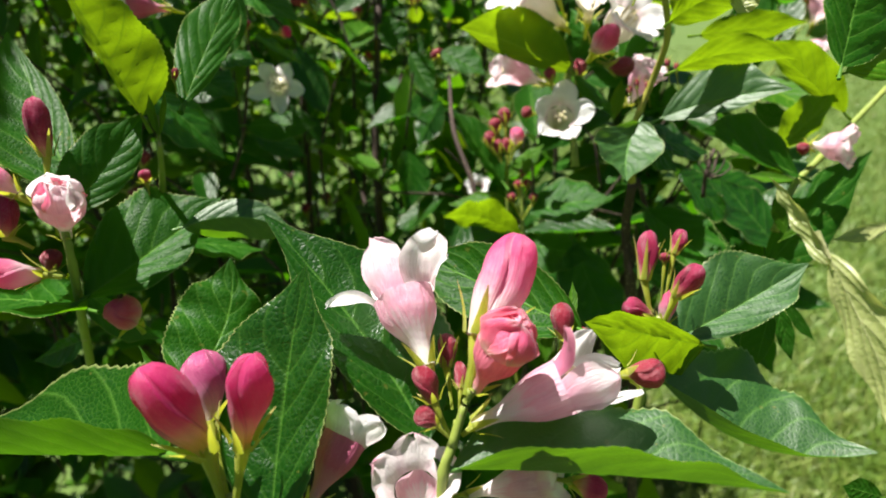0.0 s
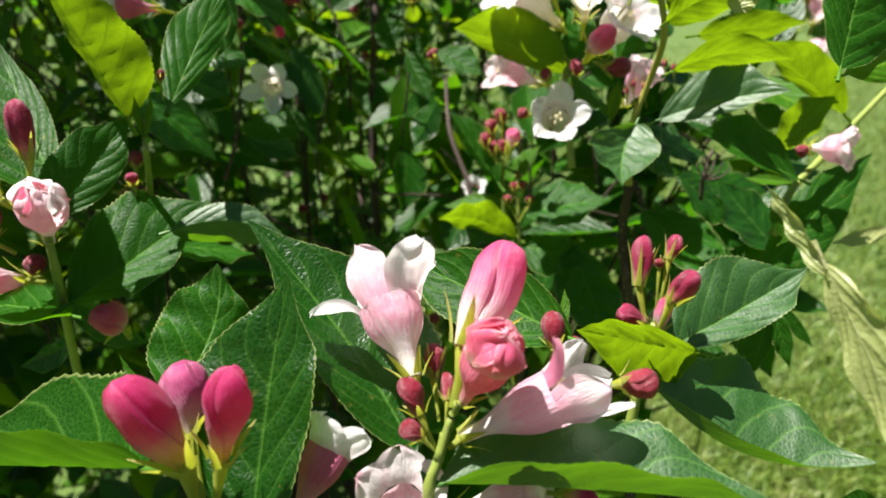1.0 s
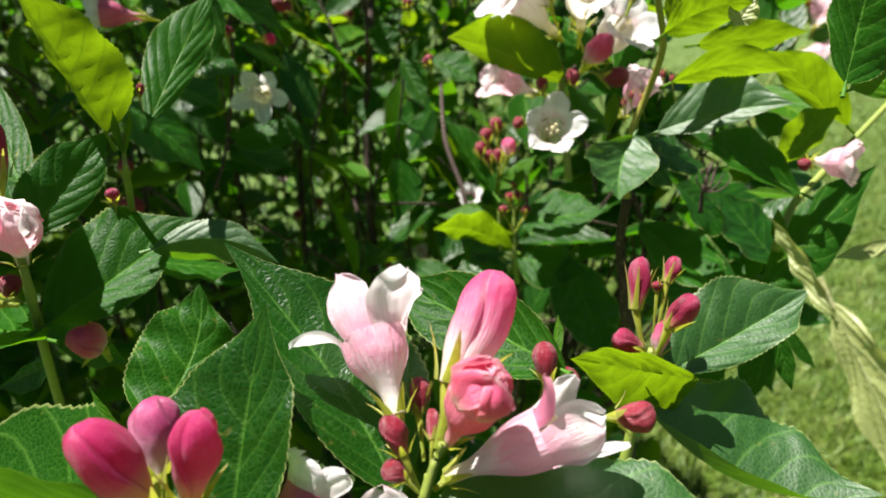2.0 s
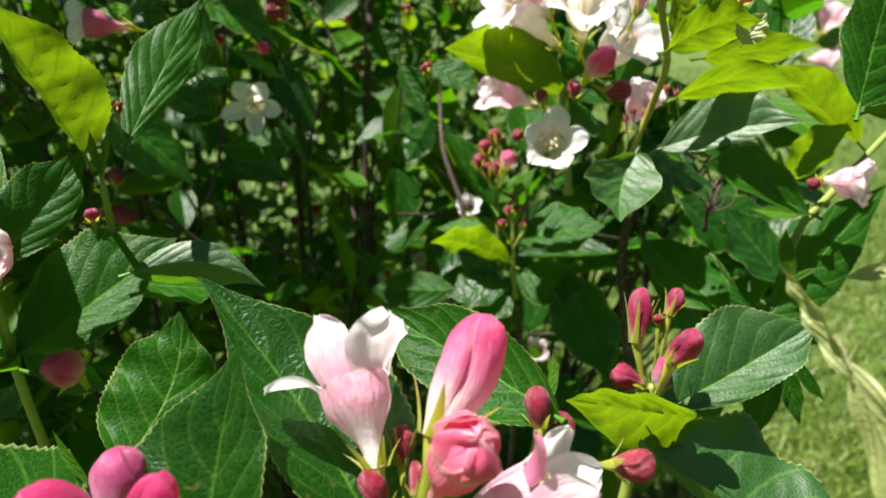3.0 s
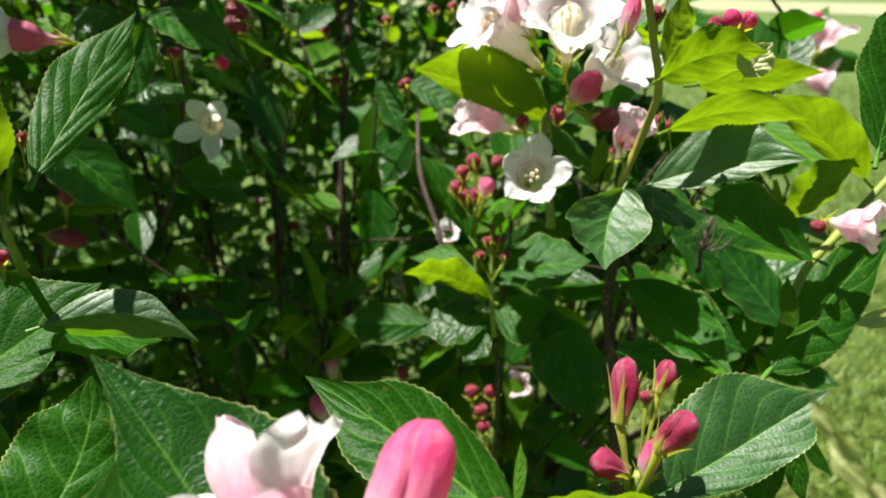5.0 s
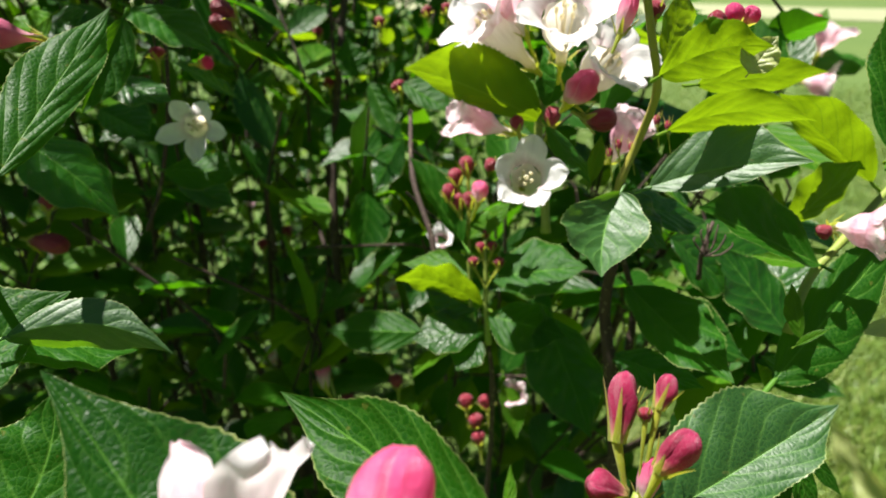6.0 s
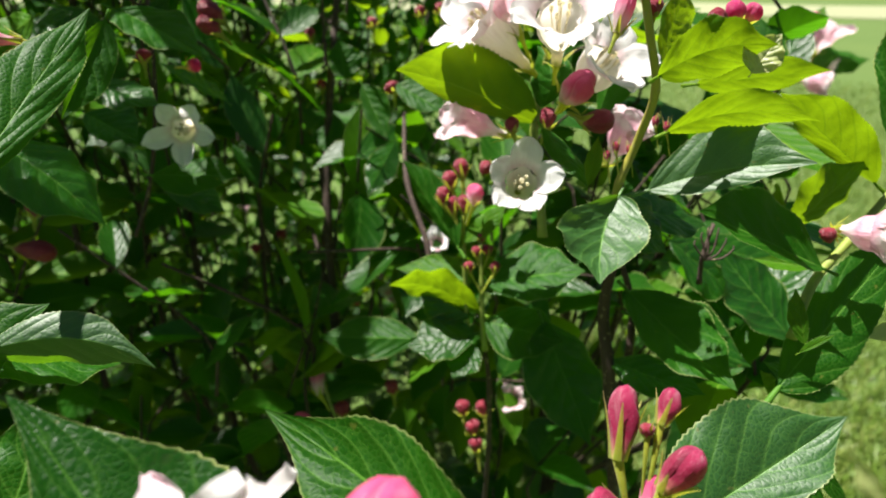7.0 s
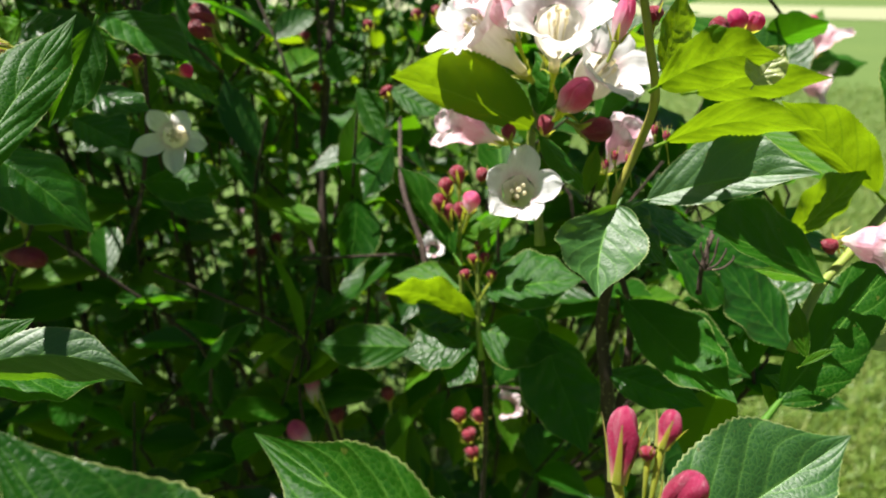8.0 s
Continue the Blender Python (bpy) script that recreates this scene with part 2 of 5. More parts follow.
def smooth_line(points, steps):
    """A line that passes smoothly through the points."""
    p = [np.array(q, float) for q in points]
    p = [2 * p[0] - p[1]] + p + [2 * p[-1] - p[-2]]
    line = []
    for i in range(1, len(p) - 2):
        for s in range(steps):
            t = s / steps
            line.append(0.5 * (2 * p[i] + (p[i + 1] - p[i - 1]) * t + (2 * p[i - 1] - 5 * p[i] + 4 * p[i + 1] - p[i + 2]) * t * t
                               + (3 * p[i] - p[i - 1] - 3 * p[i + 1] + p[i + 2]) * t ** 3))
    line.append(p[-2])
    return line


def stem_mesh(points, r0, r1, sides=8, steps=5, knots=True):
    line = smooth_line(points, steps)
    n = len(line)
    radii = [r0 + (r1 - r0) * i / (n - 1) for i in range(n)]
    if knots:
        radii = [r * (1.18 if i % (2 * steps) == 0 else 1.0) for i, r in enumerate(radii)]
    verts = tube_grid(line, radii, sides)
    faces = grid_faces(n, sides, 0, True) + [tuple(range(sides - 1, -1, -1)), tuple(range((n - 1) * sides, n * sides))]
    uvs = [(j / sides, i / n) for i in range(n) for j in range(sides)]
    return sheet("stem", verts, faces, uvs)


def stem(parent, points, r0, r1, material=STEM_GREEN, name="stem"):
    return part(name, stem_mesh(points, r0, r1), material, parent, points[0])


def blade_width(s):
    """Half the width of the leaf along its length: broad below the middle, drawn out at the tip."""
    w = np.sin(np.pi * s ** 0.80).clip(0) ** 0.80
    return w * (1 - 0.62 * ((s - 0.66).clip(0) / 0.34) ** 1.1) + 0.012 * (1 - s)


FACES = {}


def leaf_arrays(base, tip, arch, left, right, rows=57, across=8, teeth=0.017, wave=0.05, stalk=0.1, rng=random):
    """A leaf blade with midrib, serrate edge and stalk, as vertices, faces and UVs.
    arch bends the midrib; left and right reach from it to the edges."""
    b, t, a, l, r = (np.array(v, float) for v in (base, tip, arch, left, right))
    size = np.linalg.norm(t - b)
    n = unit(np.cross(t - b, unit(l) - unit(r)))
    ph = rng.random() * 6.28
    cols = np.linspace(-1, 1, 2 * across + 1)
    if across > 4:
        cols = np.sign(cols) * (1 - (1 - np.abs(cols)) ** 1.25)
    s, q = np.meshgrid(np.linspace(0, 1, rows), cols, indexing="ij")
    edge, w = np.abs(q), blade_width(s)
    if across > 4:
        # no two halves of a leaf are alike: the outline swells and narrows a little
        w = w * (1 + 0.05 * np.sin(6.1 * s + ph + np.where(q < 0, 2.0, 0.0)) + 0.025 * np.sin(15 * s + 2 * ph + np.where(q < 0, 1.0, 0.0)))
    v = np.where(q[..., None] < 0, l, r)
    ln = np.linalg.norm(v, axis=-1)
    row = np.arange(rows)[:, None]
    tooth = 1 + np.where((edge > 0.999) & (row > 0) & (row < rows - 1), np.where(row % 2 == 1, teeth, -teeth), 0.0)
    lift = ln * (0.16 * edge * (1 - edge) * w - 0.05 * edge ** 2 * w)
    if across > 4:
        # blistered between the sunken side veins, and in finer blisters between those
        run = 6.3 * s - 1.9 * edge ** 1.3
        lift = lift + ln * 0.032 * (np.abs(np.sin(np.pi * (run + 0.5))) ** 0.6 - 0.7) * np.minimum(1, 5 * edge) * (1 - edge ** 6) * w
        lift = lift + ln * 0.016 * np.sin(9 * np.pi * edge + 2.2 * np.floor(run)) * np.sin(np.pi * np.mod(run + 0.5, 1)) * (1 - edge ** 4) * w
        # the rim turns up or down a little, unevenly
        lift = lift + ln * 0.05 * edge ** 8 * np.sin(9 * s + 1.3 * ph) * w
    ripple = ln * wave * edge ** 1.5 * np.sin(s * 21 + ph + np.where(q < 0, 1.7, 0.0)) * np.minimum(1, 4 * (1 - s))
    mid = b + (t - b) * s[..., None] + a * (4 * s * (1 - s))[..., None]
    verts = (mid + v * (w * edge * tooth)[..., None] + n * (lift + ripple)[..., None] + (t - b) * (0.06 * edge * w)[..., None]).reshape(-1, 3)
    uvs = np.stack([0.5 + 0.5 * q, s], -1).reshape(-1, 2)
    key = (rows, across, stalk > 0)
    if key not in FACES:
        FACES[key] = grid_faces(rows, 2 * across + 1) + (grid_faces(4, 6, len(verts), True) if stalk > 0 else [])
    if stalk > 0:
        back = unit(b - (b + (t - b) * 0.08 + a * 0.3))
        line = [b + back * size * stalk, b + back * size * stalk * 0.5, b, b + (t - b) * 0.03]
        verts = np.concatenate([verts, tube_grid(line, [size * 0.016, size * 0.013, size * 0.011, size * 0.006], 6)])
        uvs = np.concatenate([uvs, [(0.5, 0.05 * i) for i in range(4) for _ in range(6)]])
    return verts, FACES[key], uvs


def leaf_mesh(*shape, **more):
    """A leaf as a mesh, creased along its midrib."""
    me = sheet("leaf", *leaf_arrays(*shape, **more))
    across, rows = more.get("across", 8), more.get("rows", 57)
    ends = np.empty(2 * len(me.edges), dtype=np.int32)
    me.edges.foreach_get("vertices", ends)
    m = 2 * across + 1
    on_rib = (ends % m == across) & (ends < rows * m)
    crease = me.attributes.new("sharp_edge", "BOOLEAN", "EDGE")
    crease.data.foreach_set("value", on_rib.reshape(-1, 2).all(1))
    return me


def leaf(parent, base, tip, arch, left, right, material=LEAF, label="", **more):
    return part("leaf", leaf_mesh(base, tip, arch, left, right, **more), material, parent, base, label)


def axes(base, end, roll):
    a = unit(np.array(end, float) - np.array(base, float))
    u = unit(np.cross(a, (0.2, -0.9, 0.35)))
    w = np.cross(a, u)
    c, s = math.cos(roll), math.sin(roll)
    return a, u * c + w * s, w * c - u * s


def calyx(parent, base, end, width, root, roll=0.0, reach=0.33, flare=0.3):
    """Green seed tube below a flower or bud, with five narrow sepals round its foot."""
    a, u, w = axes(base, end, roll)
    b, size = np.array(base, float), np.linalg.norm(np.array(end) - np.array(base))
    verts = tube_grid([root, 0.5 * (b + np.array(root)) + a * 0.0006, b, b + a * size * 0.10], [width * 0.11, width * 0.14, width * 0.27, width * 0.24], 8)
    faces, uvs = grid_faces(4, 8, 0, True), [(j / 8, i / 4) for i in range(4) for j in range(8)]
    for k in range(5):
        th = 2 * math.pi * (k + 0.37) / 5
        d, side = math.cos(th) * u + math.sin(th) * w, -math.sin(th) * u + math.cos(th) * w
        st = len(verts)
        long = reach * size * (0.8 + 0.35 * random.random())
        for i in range(5):
            s = i / 4
            out = width * (0.34 + 0.42 * s) + flare * width * s * s
            wd = width * 0.17 * (1 - s) ** 0.7 + 0.0001
            c = b + a * (long * s) + d * out
            verts += [c - side * wd, c + d * wd * 0.5, c + side * wd]
            uvs += [(0.0, s), (0.5, s), (1.0, s)]
        faces += grid_faces(5, 3, st)
    return part("calyx", sheet("calyx", verts, faces, uvs), SEPAL, parent, base, "yellow-green calyx with narrow sepals")


def bud(parent, base, tip, width, root, material=BUD_ROSE, name="bud", label="", twist=0.5, head=0.60, foot=0.46, reach=0.33, flare=0.3, sepals=True, fold=0.2, folds=3):
    """A closed flower bud: narrow at the foot, swollen head, five folded petals. root: where its calyx is joined on."""
    a, u, w = axes(base, tip, random.random() * 6)
    b, size = np.array(base, float), np.linalg.norm(np.array(tip) - np.array(base))
    rows, sides = 22, 60
    seedz = random.random() * 50
    verts, uvs = [], []
    bend = (random.random() - 0.5) * 0.1
    for i in range(rows):
        s = i / (rows - 1)
        x = s / head if s < head else 1.0
        r = 0.5 * width * (foot + (1 - foot) * math.sin(0.5 * math.pi * x) ** 1.3)
        if s > head:
            r *= math.sqrt(max(0.0, 1 - ((s - head) / (1 - head)) ** 2.0))
        turn = (twist * s + 0.12 * math.sin(5 * s + seedz) + seedz) / folds
        for j in range(sides):
            th = 2 * math.pi * (j / sides - turn)
            over = (folds * j / sides) % 1.0
            swell = 0.12 * noise.noise(Vector((math.cos(th) * 1.4, math.sin(th) * 1.4, 3 * s + seedz))) + 0.035 * noise.noise(Vector((math.cos(th) * 5, math.sin(th) * 5, 7 * s + seedz)))
            f = (1 + fold * min(1, 2.2 * s) * (over ** 1.5 - 0.45)) * (1 + swell)
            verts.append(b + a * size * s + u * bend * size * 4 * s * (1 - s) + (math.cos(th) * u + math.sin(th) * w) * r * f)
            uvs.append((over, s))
    me = sheet("bud", verts, grid_faces(rows, sides, 0, True), uvs)
    ob = part(name, me, material, parent, base, label)
    if sepals:
        calyx(ob, base, tip, width * 0.75, root, random.random() * 6, reach, flare)
    return ob


def petal_mesh(start, axis, out, side, length, width, flare, cup=0.2, ruffle=0.08, curl=0.0):
    """One corolla lobe: rounded, narrow at the foot, bending outwards by flare radians."""
    rows, across = 14, 6
    verts, uvs = [], []
    p = np.array(start, float)
    ph = random.random() * 6
    for i in range(rows):
        s = i / (rows - 1)
        ang = flare * min(1.0, 0.25 + 1.1 * s) + curl * s * s
        d = math.cos(ang) * axis + math.sin(ang) * out
        nrm = -math.sin(ang) * axis + math.cos(ang) * out
        if i:
            p = p + d * length / (rows - 1)
        wd = 0.5 * width * (0.80 + 0.42 * math.sin(math.pi * min(1, s * 0.9))) * math.sqrt(max(0.02, 1 - max(0.0, (s - 0.45) / 0.55) ** 2.4))
        for j in range(-across, across + 1):
            q = j / across
            z = -cup * width * (q * q - 0.3) * (1 - 0.5 * s) + ruffle * width * s * math.sin(5 * q + ph) * (0.4 + abs(q))
            z += 0.09 * width * (0.3 + s) * noise.noise(Vector((2.2 * q + 9 * ph, 3.0 * s, ph)))
            tear = 0.055 * length * s * s * noise.noise(Vector((3.7 * q + ph, 7 * ph, 2.0)))
            verts.append(p + side * wd * q * (1 + 0.10 * s * noise.noise(Vector((6 * s, ph + q, 5.0)))) + nrm * z + d * tear)
            uvs.append((0.5 + 0.5 * q, s))
    return sheet("petal", verts, grid_faces(rows, 2 * across + 1), uvs)


def flower(parent, base, mouth, across, root, flare=75, lobe=0.55, tube=TUBE_BLUSH, petal=PETAL_WHITE, roll=0.0, name="flower", label="",
           stamens=True, flares=None, outer=None, petal_width=0.80, lobes=None, widths=None):
    """An open trumpet flower: tube, five lobes, stamens and calyx. across: the mouth's width; flare: degrees that the lobes open;
    flares: for the five lobes apart; outer: another material for some lobes, by their number."""
    a, u, w = axes(base, mouth, radians(roll))
    b, size = np.array(base, float), np.linalg.norm(np.array(mouth) - np.array(base))
    rows, sides = 16, 40
    verts, uvs = [], []
    for i in range(rows):
        s = i / (rows - 1)
        x = min(1.0, max(0.0, (s - 0.18) / 0.6))
        r = 0.5 * across * (0.25 + 0.60 * (3 * x * x - 2 * x ** 3) + 0.15 * s * s)
        for j in range(sides):
            th = 2 * math.pi * j / sides
            f = 1 + 0.06 * math.cos(5 * th) * s + 0.10 * s * noise.noise(Vector((1.7 * math.cos(th) + size * 900, 1.7 * math.sin(th), 1.2 * s)))
            verts.append(b + a * size * s + (math.cos(th) * u + math.sin(th) * w) * r * f)
            uvs.append((j / sides, s))
    ob = part(name, sheet("flower", verts, grid_faces(rows, sides, 0, True), uvs), tube, parent, base, label)
    rim = b + a * size * 0.99
    for k in range(5):
        th = 2 * math.pi * k / 5
        d, side = math.cos(th) * u + math.sin(th) * w, -math.sin(th) * u + math.cos(th) * w
        fl = radians(flares[k] if flares else flare + random.uniform(-9, 9))
        m = (outer or {}).get(k, petal)
        part("petal", petal_mesh(rim + d * across * 0.48, a, d, side, lobe * across * (lobes[k] if lobes else random.uniform(0.93, 1.07)), across * (widths[k] if widths else petal_width), fl), m, ob, rim + d * across * 0.48)
    calyx(ob, base, mouth, across * 0.42, root, random.random() * 6, 0.28, 0.25)
    if stamens:
        for k in range(5):
            th = 2 * math.pi * (k + 0.5) / 5
            d = math.cos(th) * u + math.sin(th) * w
            line = [b + a * size * 0.45 + d * across * 0.12, b + a * size * 0.8 + d * across * 0.16, rim + d * across * 0.2 + a * across * 0.08]
            n0 = tube_grid(line + [line[-1] + a * 0.0008, line[-1] + a * 0.0028, line[-1] + a * 0.0034], [0.00028, 0.00026, 0.00024, 0.0008, 0.0009, 0.0002], 6)
            part("stamen", sheet("stamen", n0, grid_faces(6, 6, 0, True), [(j / 6, i / 6) for i in range(6) for j in range(6)]), STAMEN, ob, line[0])
        line = [b + a * size * 0.3, b + a * size * 0.8, rim + a * across * 0.26]
        n0 = tube_grid(line + [line[-1] + a * 0.0012, line[-1] + a * 0.002], [0.0004, 0.0004, 0.0004, 0.0012, 0.0004], 7)
        part("pistil", sheet("pistil", n0, grid_faces(5, 7, 0, True), [(j / 7, i / 5) for i in range(5) for j in range(7)]), STAMEN, ob, line[0])
    return ob


# ---- lawn ----
def ground_material():
    k = Nodes("lawn_soil")
    co = k.add("TexCoord").outputs["Object"]
    big, small = k.noise(1.3, 4.0, co), k.noise(45.0, 6.0, co)
    col = k.mix(small, rgb(0.025, 0.06, 0.006), rgb(0.065, 0.12, 0.012))
    col = k.mix(k.math("MULTIPLY", big, 0.5), col, rgb(0.10, 0.145, 0.025))
    sh = k.add("BsdfPrincipled", Base_Color=col, Roughness=0.9, Normal=k.bump(small, 0.6, 0.015))
    return k.out(sh.outputs[0])


me = bpy.data.meshes.new("ground")
bm = bmesh.new()
bmesh.ops.create_grid(bm, x_segments=60, y_segments=60, size=400)
bm.to_mesh(me)
bm.free()
me.materials.append(ground_material())
ground = tagged(new("ground", me), "sunlit olive-green garden lawn with drying patches", "lawn", kind="structure")


me = bpy.data.meshes.new("path")
bm = bmesh.new()
bmesh.ops.create_grid(bm, x_segments=80, y_segments=4, size=1.0)
for v in bm.verts:
    v.co = (v.co.x * 40, 11.6 + v.co.y * 1.1 + 0.08 * math.sin(v.co.x * 60), 0.012)
bm.to_mesh(me)
bm.free()
pk = Nodes("pale_gravel")
grit = pk.noise(60.0, 5.0, pk.add("TexCoord").outputs["Object"])
me.materials.append(pk.out(pk.add("BsdfPrincipled", Base_Color=pk.mix(grit, rgb(0.16, 0.18, 0.09), rgb(0.25, 0.26, 0.15)), Roughness=0.95).outputs[0]))
tagged(new("path", me), "pale gravel path beyond the lawn", "path", kind="structure")


def grass_material():
    k = Nodes("grass_blade")
    isl = k.add("NewGeometry").outputs["Random Per Island"]
    patch = k.noise(7.0, 4.0, k.add("TexCoord").outputs["Object"])
    col = k.ramp(k.math("ADD", k.math("MULTIPLY", isl, 0.45), k.math("MULTIPLY", patch, 0.75)), [(0.0, (0.03, 0.08, 0.006)), (0.35, (0.075, 0.15, 0.012)), (0.6, (0.125, 0.205, 0.02)), (0.8, (0.21, 0.255, 0.06)), (1.0, (0.34, 0.34, 0.16))])
    sh = k.add("BsdfPrincipled", Base_Color=col, Roughness=0.5)
    tr = k.add("BsdfTranslucent", Color=col)
    return _leaf_out(k, sh, tr, 0.3)


def grass(count, seed):
    """Short mown grass, densest in the wedge that the camera sees and where the lawn lies close."""
    rng = np.random.default_rng(seed)
    y = 0.35 + 4.8 * rng.random(count) ** 1.8
    x = y * rng.uniform(0.05, 1.15, count) + rng.uniform(-0.2, 0.2, count)
    # thinner all round the shrub
    n = count // 2
    ring, way = 6.0 * np.sqrt(rng.random(n)), rng.uniform(0, 2 * math.pi, n)
    x[:n], y[:n] = ring * np.cos(way), 0.6 + ring * np.sin(way)
    h = rng.uniform(0.02, 0.05, count)
    yaw, leanx, leany = rng.uniform(0, 6.28, count), rng.normal(0, 0.025, count), rng.normal(0, 0.025, count)
    wd = rng.uniform(0.0012, 0.0028, count)
    base = np.stack([x, y, np.zeros(count)], 1)
    side = np.stack([np.cos(yaw), np.sin(yaw), np.zeros(count)], 1) * wd[:, None]
    midp = base + np.stack([leanx * 0.4, leany * 0.4, h * 0.6], 1)
    top = base + np.stack([leanx, leany, h], 1)
    v = np.stack([base - side, base + side, midp + side * 0.8, midp - side * 0.8, top], 1).reshape(-1, 3)
    o = np.arange(count) * 5
    quads = np.stack([o, o + 1, o + 2, o + 3], 1)
    tris = np.stack([o + 3, o + 2, o + 4], 1)
    me = bpy.data.meshes.new("grass")
    me.from_pydata(v.tolist(), [], quads.tolist() + tris.tolist())
    me.materials.append(grass_material())
    ob = new("grass", me)
    return tagged(ob, "short mown lawn grass, patchy green and straw", "grass", kind="stuff")


grass(130000, 5)

# ---- the shrub in the foreground and middle, shoot by shoot ----

front_shoot = thing("weigela_shoot", (-0.0013, 0.0992, 0.9063), "leafy shoot with pink buds and pale pink open flowers", "flowering shoot")
stem(front_shoot, [(-0.0013, 0.0992, 0.9063), (-0.0003, 0.1022, 0.9226), (0.0001, 0.1046, 0.9336), (0.0022, 0.1075, 0.9390), (0.0038, 0.1111, 0.9437)], 0.0016, 0.0011)
stem(front_shoot, [(0.0022, 0.1075, 0.9390), (0.0051, 0.1112, 0.9481), (0.0068, 0.1115, 0.9531)], 0.0012, 0.0009)
leaf(front_shoot, (-0.0035, 0.1144, 0.9329), (-0.0525, 0.1603, 0.9766), (0.0056, 0.0001, -0.0041), (0.0175, 0.0150, 0.0052), (-0.0078, -0.0103, 0.0020), LEAF_SHADED, label='large quilted dark-green leaf with a pale curled edge', wave=0.04)
leaf(front_shoot, (0.0022, 0.1048, 0.9340), (0.0811, 0.0986, 0.9330), (-0.0008, 0.0003, 0.0017), (-0.0007, 0.0214, 0.0077), (-0.0015, -0.0047, 0.0145), LEAF_SHEEN, label='dark-green leaf with a drooping, light-filled front half', stalk=0.03)
leaf(front_shoot, (0.0379, 0.1353, 0.9529), (-0.0138, 0.1822, 0.9538), (0.0043, 0.0013, -0.0029), (0.0047, 0.0049, 0.0106), (-0.0073, -0.0080, -0.0061), stalk=0.02)
leaf(front_shoot, (0.0383, 0.1509, 0.9440), (0.0399, 0.1613, 0.9530), (0.0000, 0.0000, 0.0000), (0.0018, -0.0001, -0.0002), (-0.0009, 0.0003, -0.0003), LEAF_PALE)
flower(front_shoot, (-0.0038, 0.1189, 0.9542), (-0.0101, 0.1338, 0.9651), 0.0160, (-0.0013, 0.1133, 0.9435), flares=[50, 14, 86, 0, 62], lobe=0.74, lobes=[1.3, 1.1, 1.25, 1.3, 1.15], widths=[0.8, 0.7, 0.46, 0.66, 0.78], roll=24, outer={3: PETAL_BLUSH}, label="pale pink open flower with white lobes")
bud(front_shoot, (0.0087, 0.1196, 0.9619), (0.0207, 0.1385, 0.9804), 0.0137, (0.0056, 0.1117, 0.9512), BUD_PINK, label="long pink flower bud, pale at the foot", reach=0.35, fold=0.26)
flower(front_shoot, (0.0078, 0.1131, 0.9517), (0.0138, 0.1116, 0.9659), 0.0118, (0.0056, 0.1109, 0.9498), flares=[-38, -26, -46, -22, -34], lobe=0.84, roll=30, tube=BUD_CORAL, petal=PETAL_CORAL, stamens=False, petal_width=0.95, label="pink flower just opening, its petals still folded")
flower(front_shoot, (0.0076, 0.1136, 0.9400), (0.0298, 0.1159, 0.9507), 0.0138, (0.0047, 0.1102, 0.9399), flares=[10, 24, 74, 2, 10], lobe=0.92, lobes=[1.15, 1.0, 1.0, 1.0, 1.3], widths=[0.7, 0.75, 0.45, 0.75, 0.62], roll=54, outer={2: PETAL_PINK, 3: PETAL_BLUSH}, label="pink and white flower held sideways")
bud(front_shoot, (-0.0022, 0.1132, 0.9477), (-0.0061, 0.1183, 0.9551), 0.0058, (0.0015, 0.1095, 0.9407), BUD_CRIMSON, label="small dark crimson bud")
bud(front_shoot, (0.0009, 0.1243, 0.9494), (0.0009, 0.1309, 0.9554), 0.0052, (0.0023, 0.1154, 0.9433), BUD_CRIMSON, reach=0.9)
bud(front_shoot, (-0.0016, 0.1107, 0.9429), (-0.0067, 0.1122, 0.9458), 0.0053, (0.0015, 0.1092, 0.9401), BUD_CRIMSON)
bud(front_shoot, (0.0043, 0.1162, 0.9490), (0.0040, 0.1234, 0.9520), 0.0034, (0.0039, 0.1125, 0.9442), BUD_CRIMSON)
bud(front_shoot, (0.0332, 0.1351, 0.9505), (0.0323, 0.1406, 0.9588), 0.0062, (0.0298, 0.1267, 0.9475), BUD_CRIMSON)
bud(front_shoot, (0.0360, 0.1388, 0.9448), (0.0421, 0.1407, 0.9483), 0.0064, (0.0298, 0.1267, 0.9475), BUD_CRIMSON)
flower(front_shoot, (-0.0328, 0.1011, 0.9249), (-0.0247, 0.1143, 0.9349), 0.0112, (-0.0353, 0.0986, 0.9159), tube=TUBE_ROSE, flare=40, lobe=0.7, roll=10, label="dusky pink flower with crumpled white lobes")
flower(front_shoot, (-0.0056, 0.1083, 0.9128), (-0.0067, 0.1053, 0.9264), 0.0105, (-0.0013, 0.0985, 0.9073), flare=58, lobe=0.92, stamens=False, petal=PETAL_RIM, roll=0, petal_width=1.0, label="blush flower with rounded lobes")
flower(front_shoot, (0.0065, 0.1111, 0.9181), (0.0247, 0.1100, 0.9246), 0.0104, (0.0016, 0.1059, 0.9232), flare=40, lobe=0.7, petal=PETAL_BLUSH)
bud(front_shoot, (0.0346, 0.1162, 0.9170), (0.0445, 0.1147, 0.9143), 0.0067, (0.0298, 0.1129, 0.9216), BUD_ROSE)

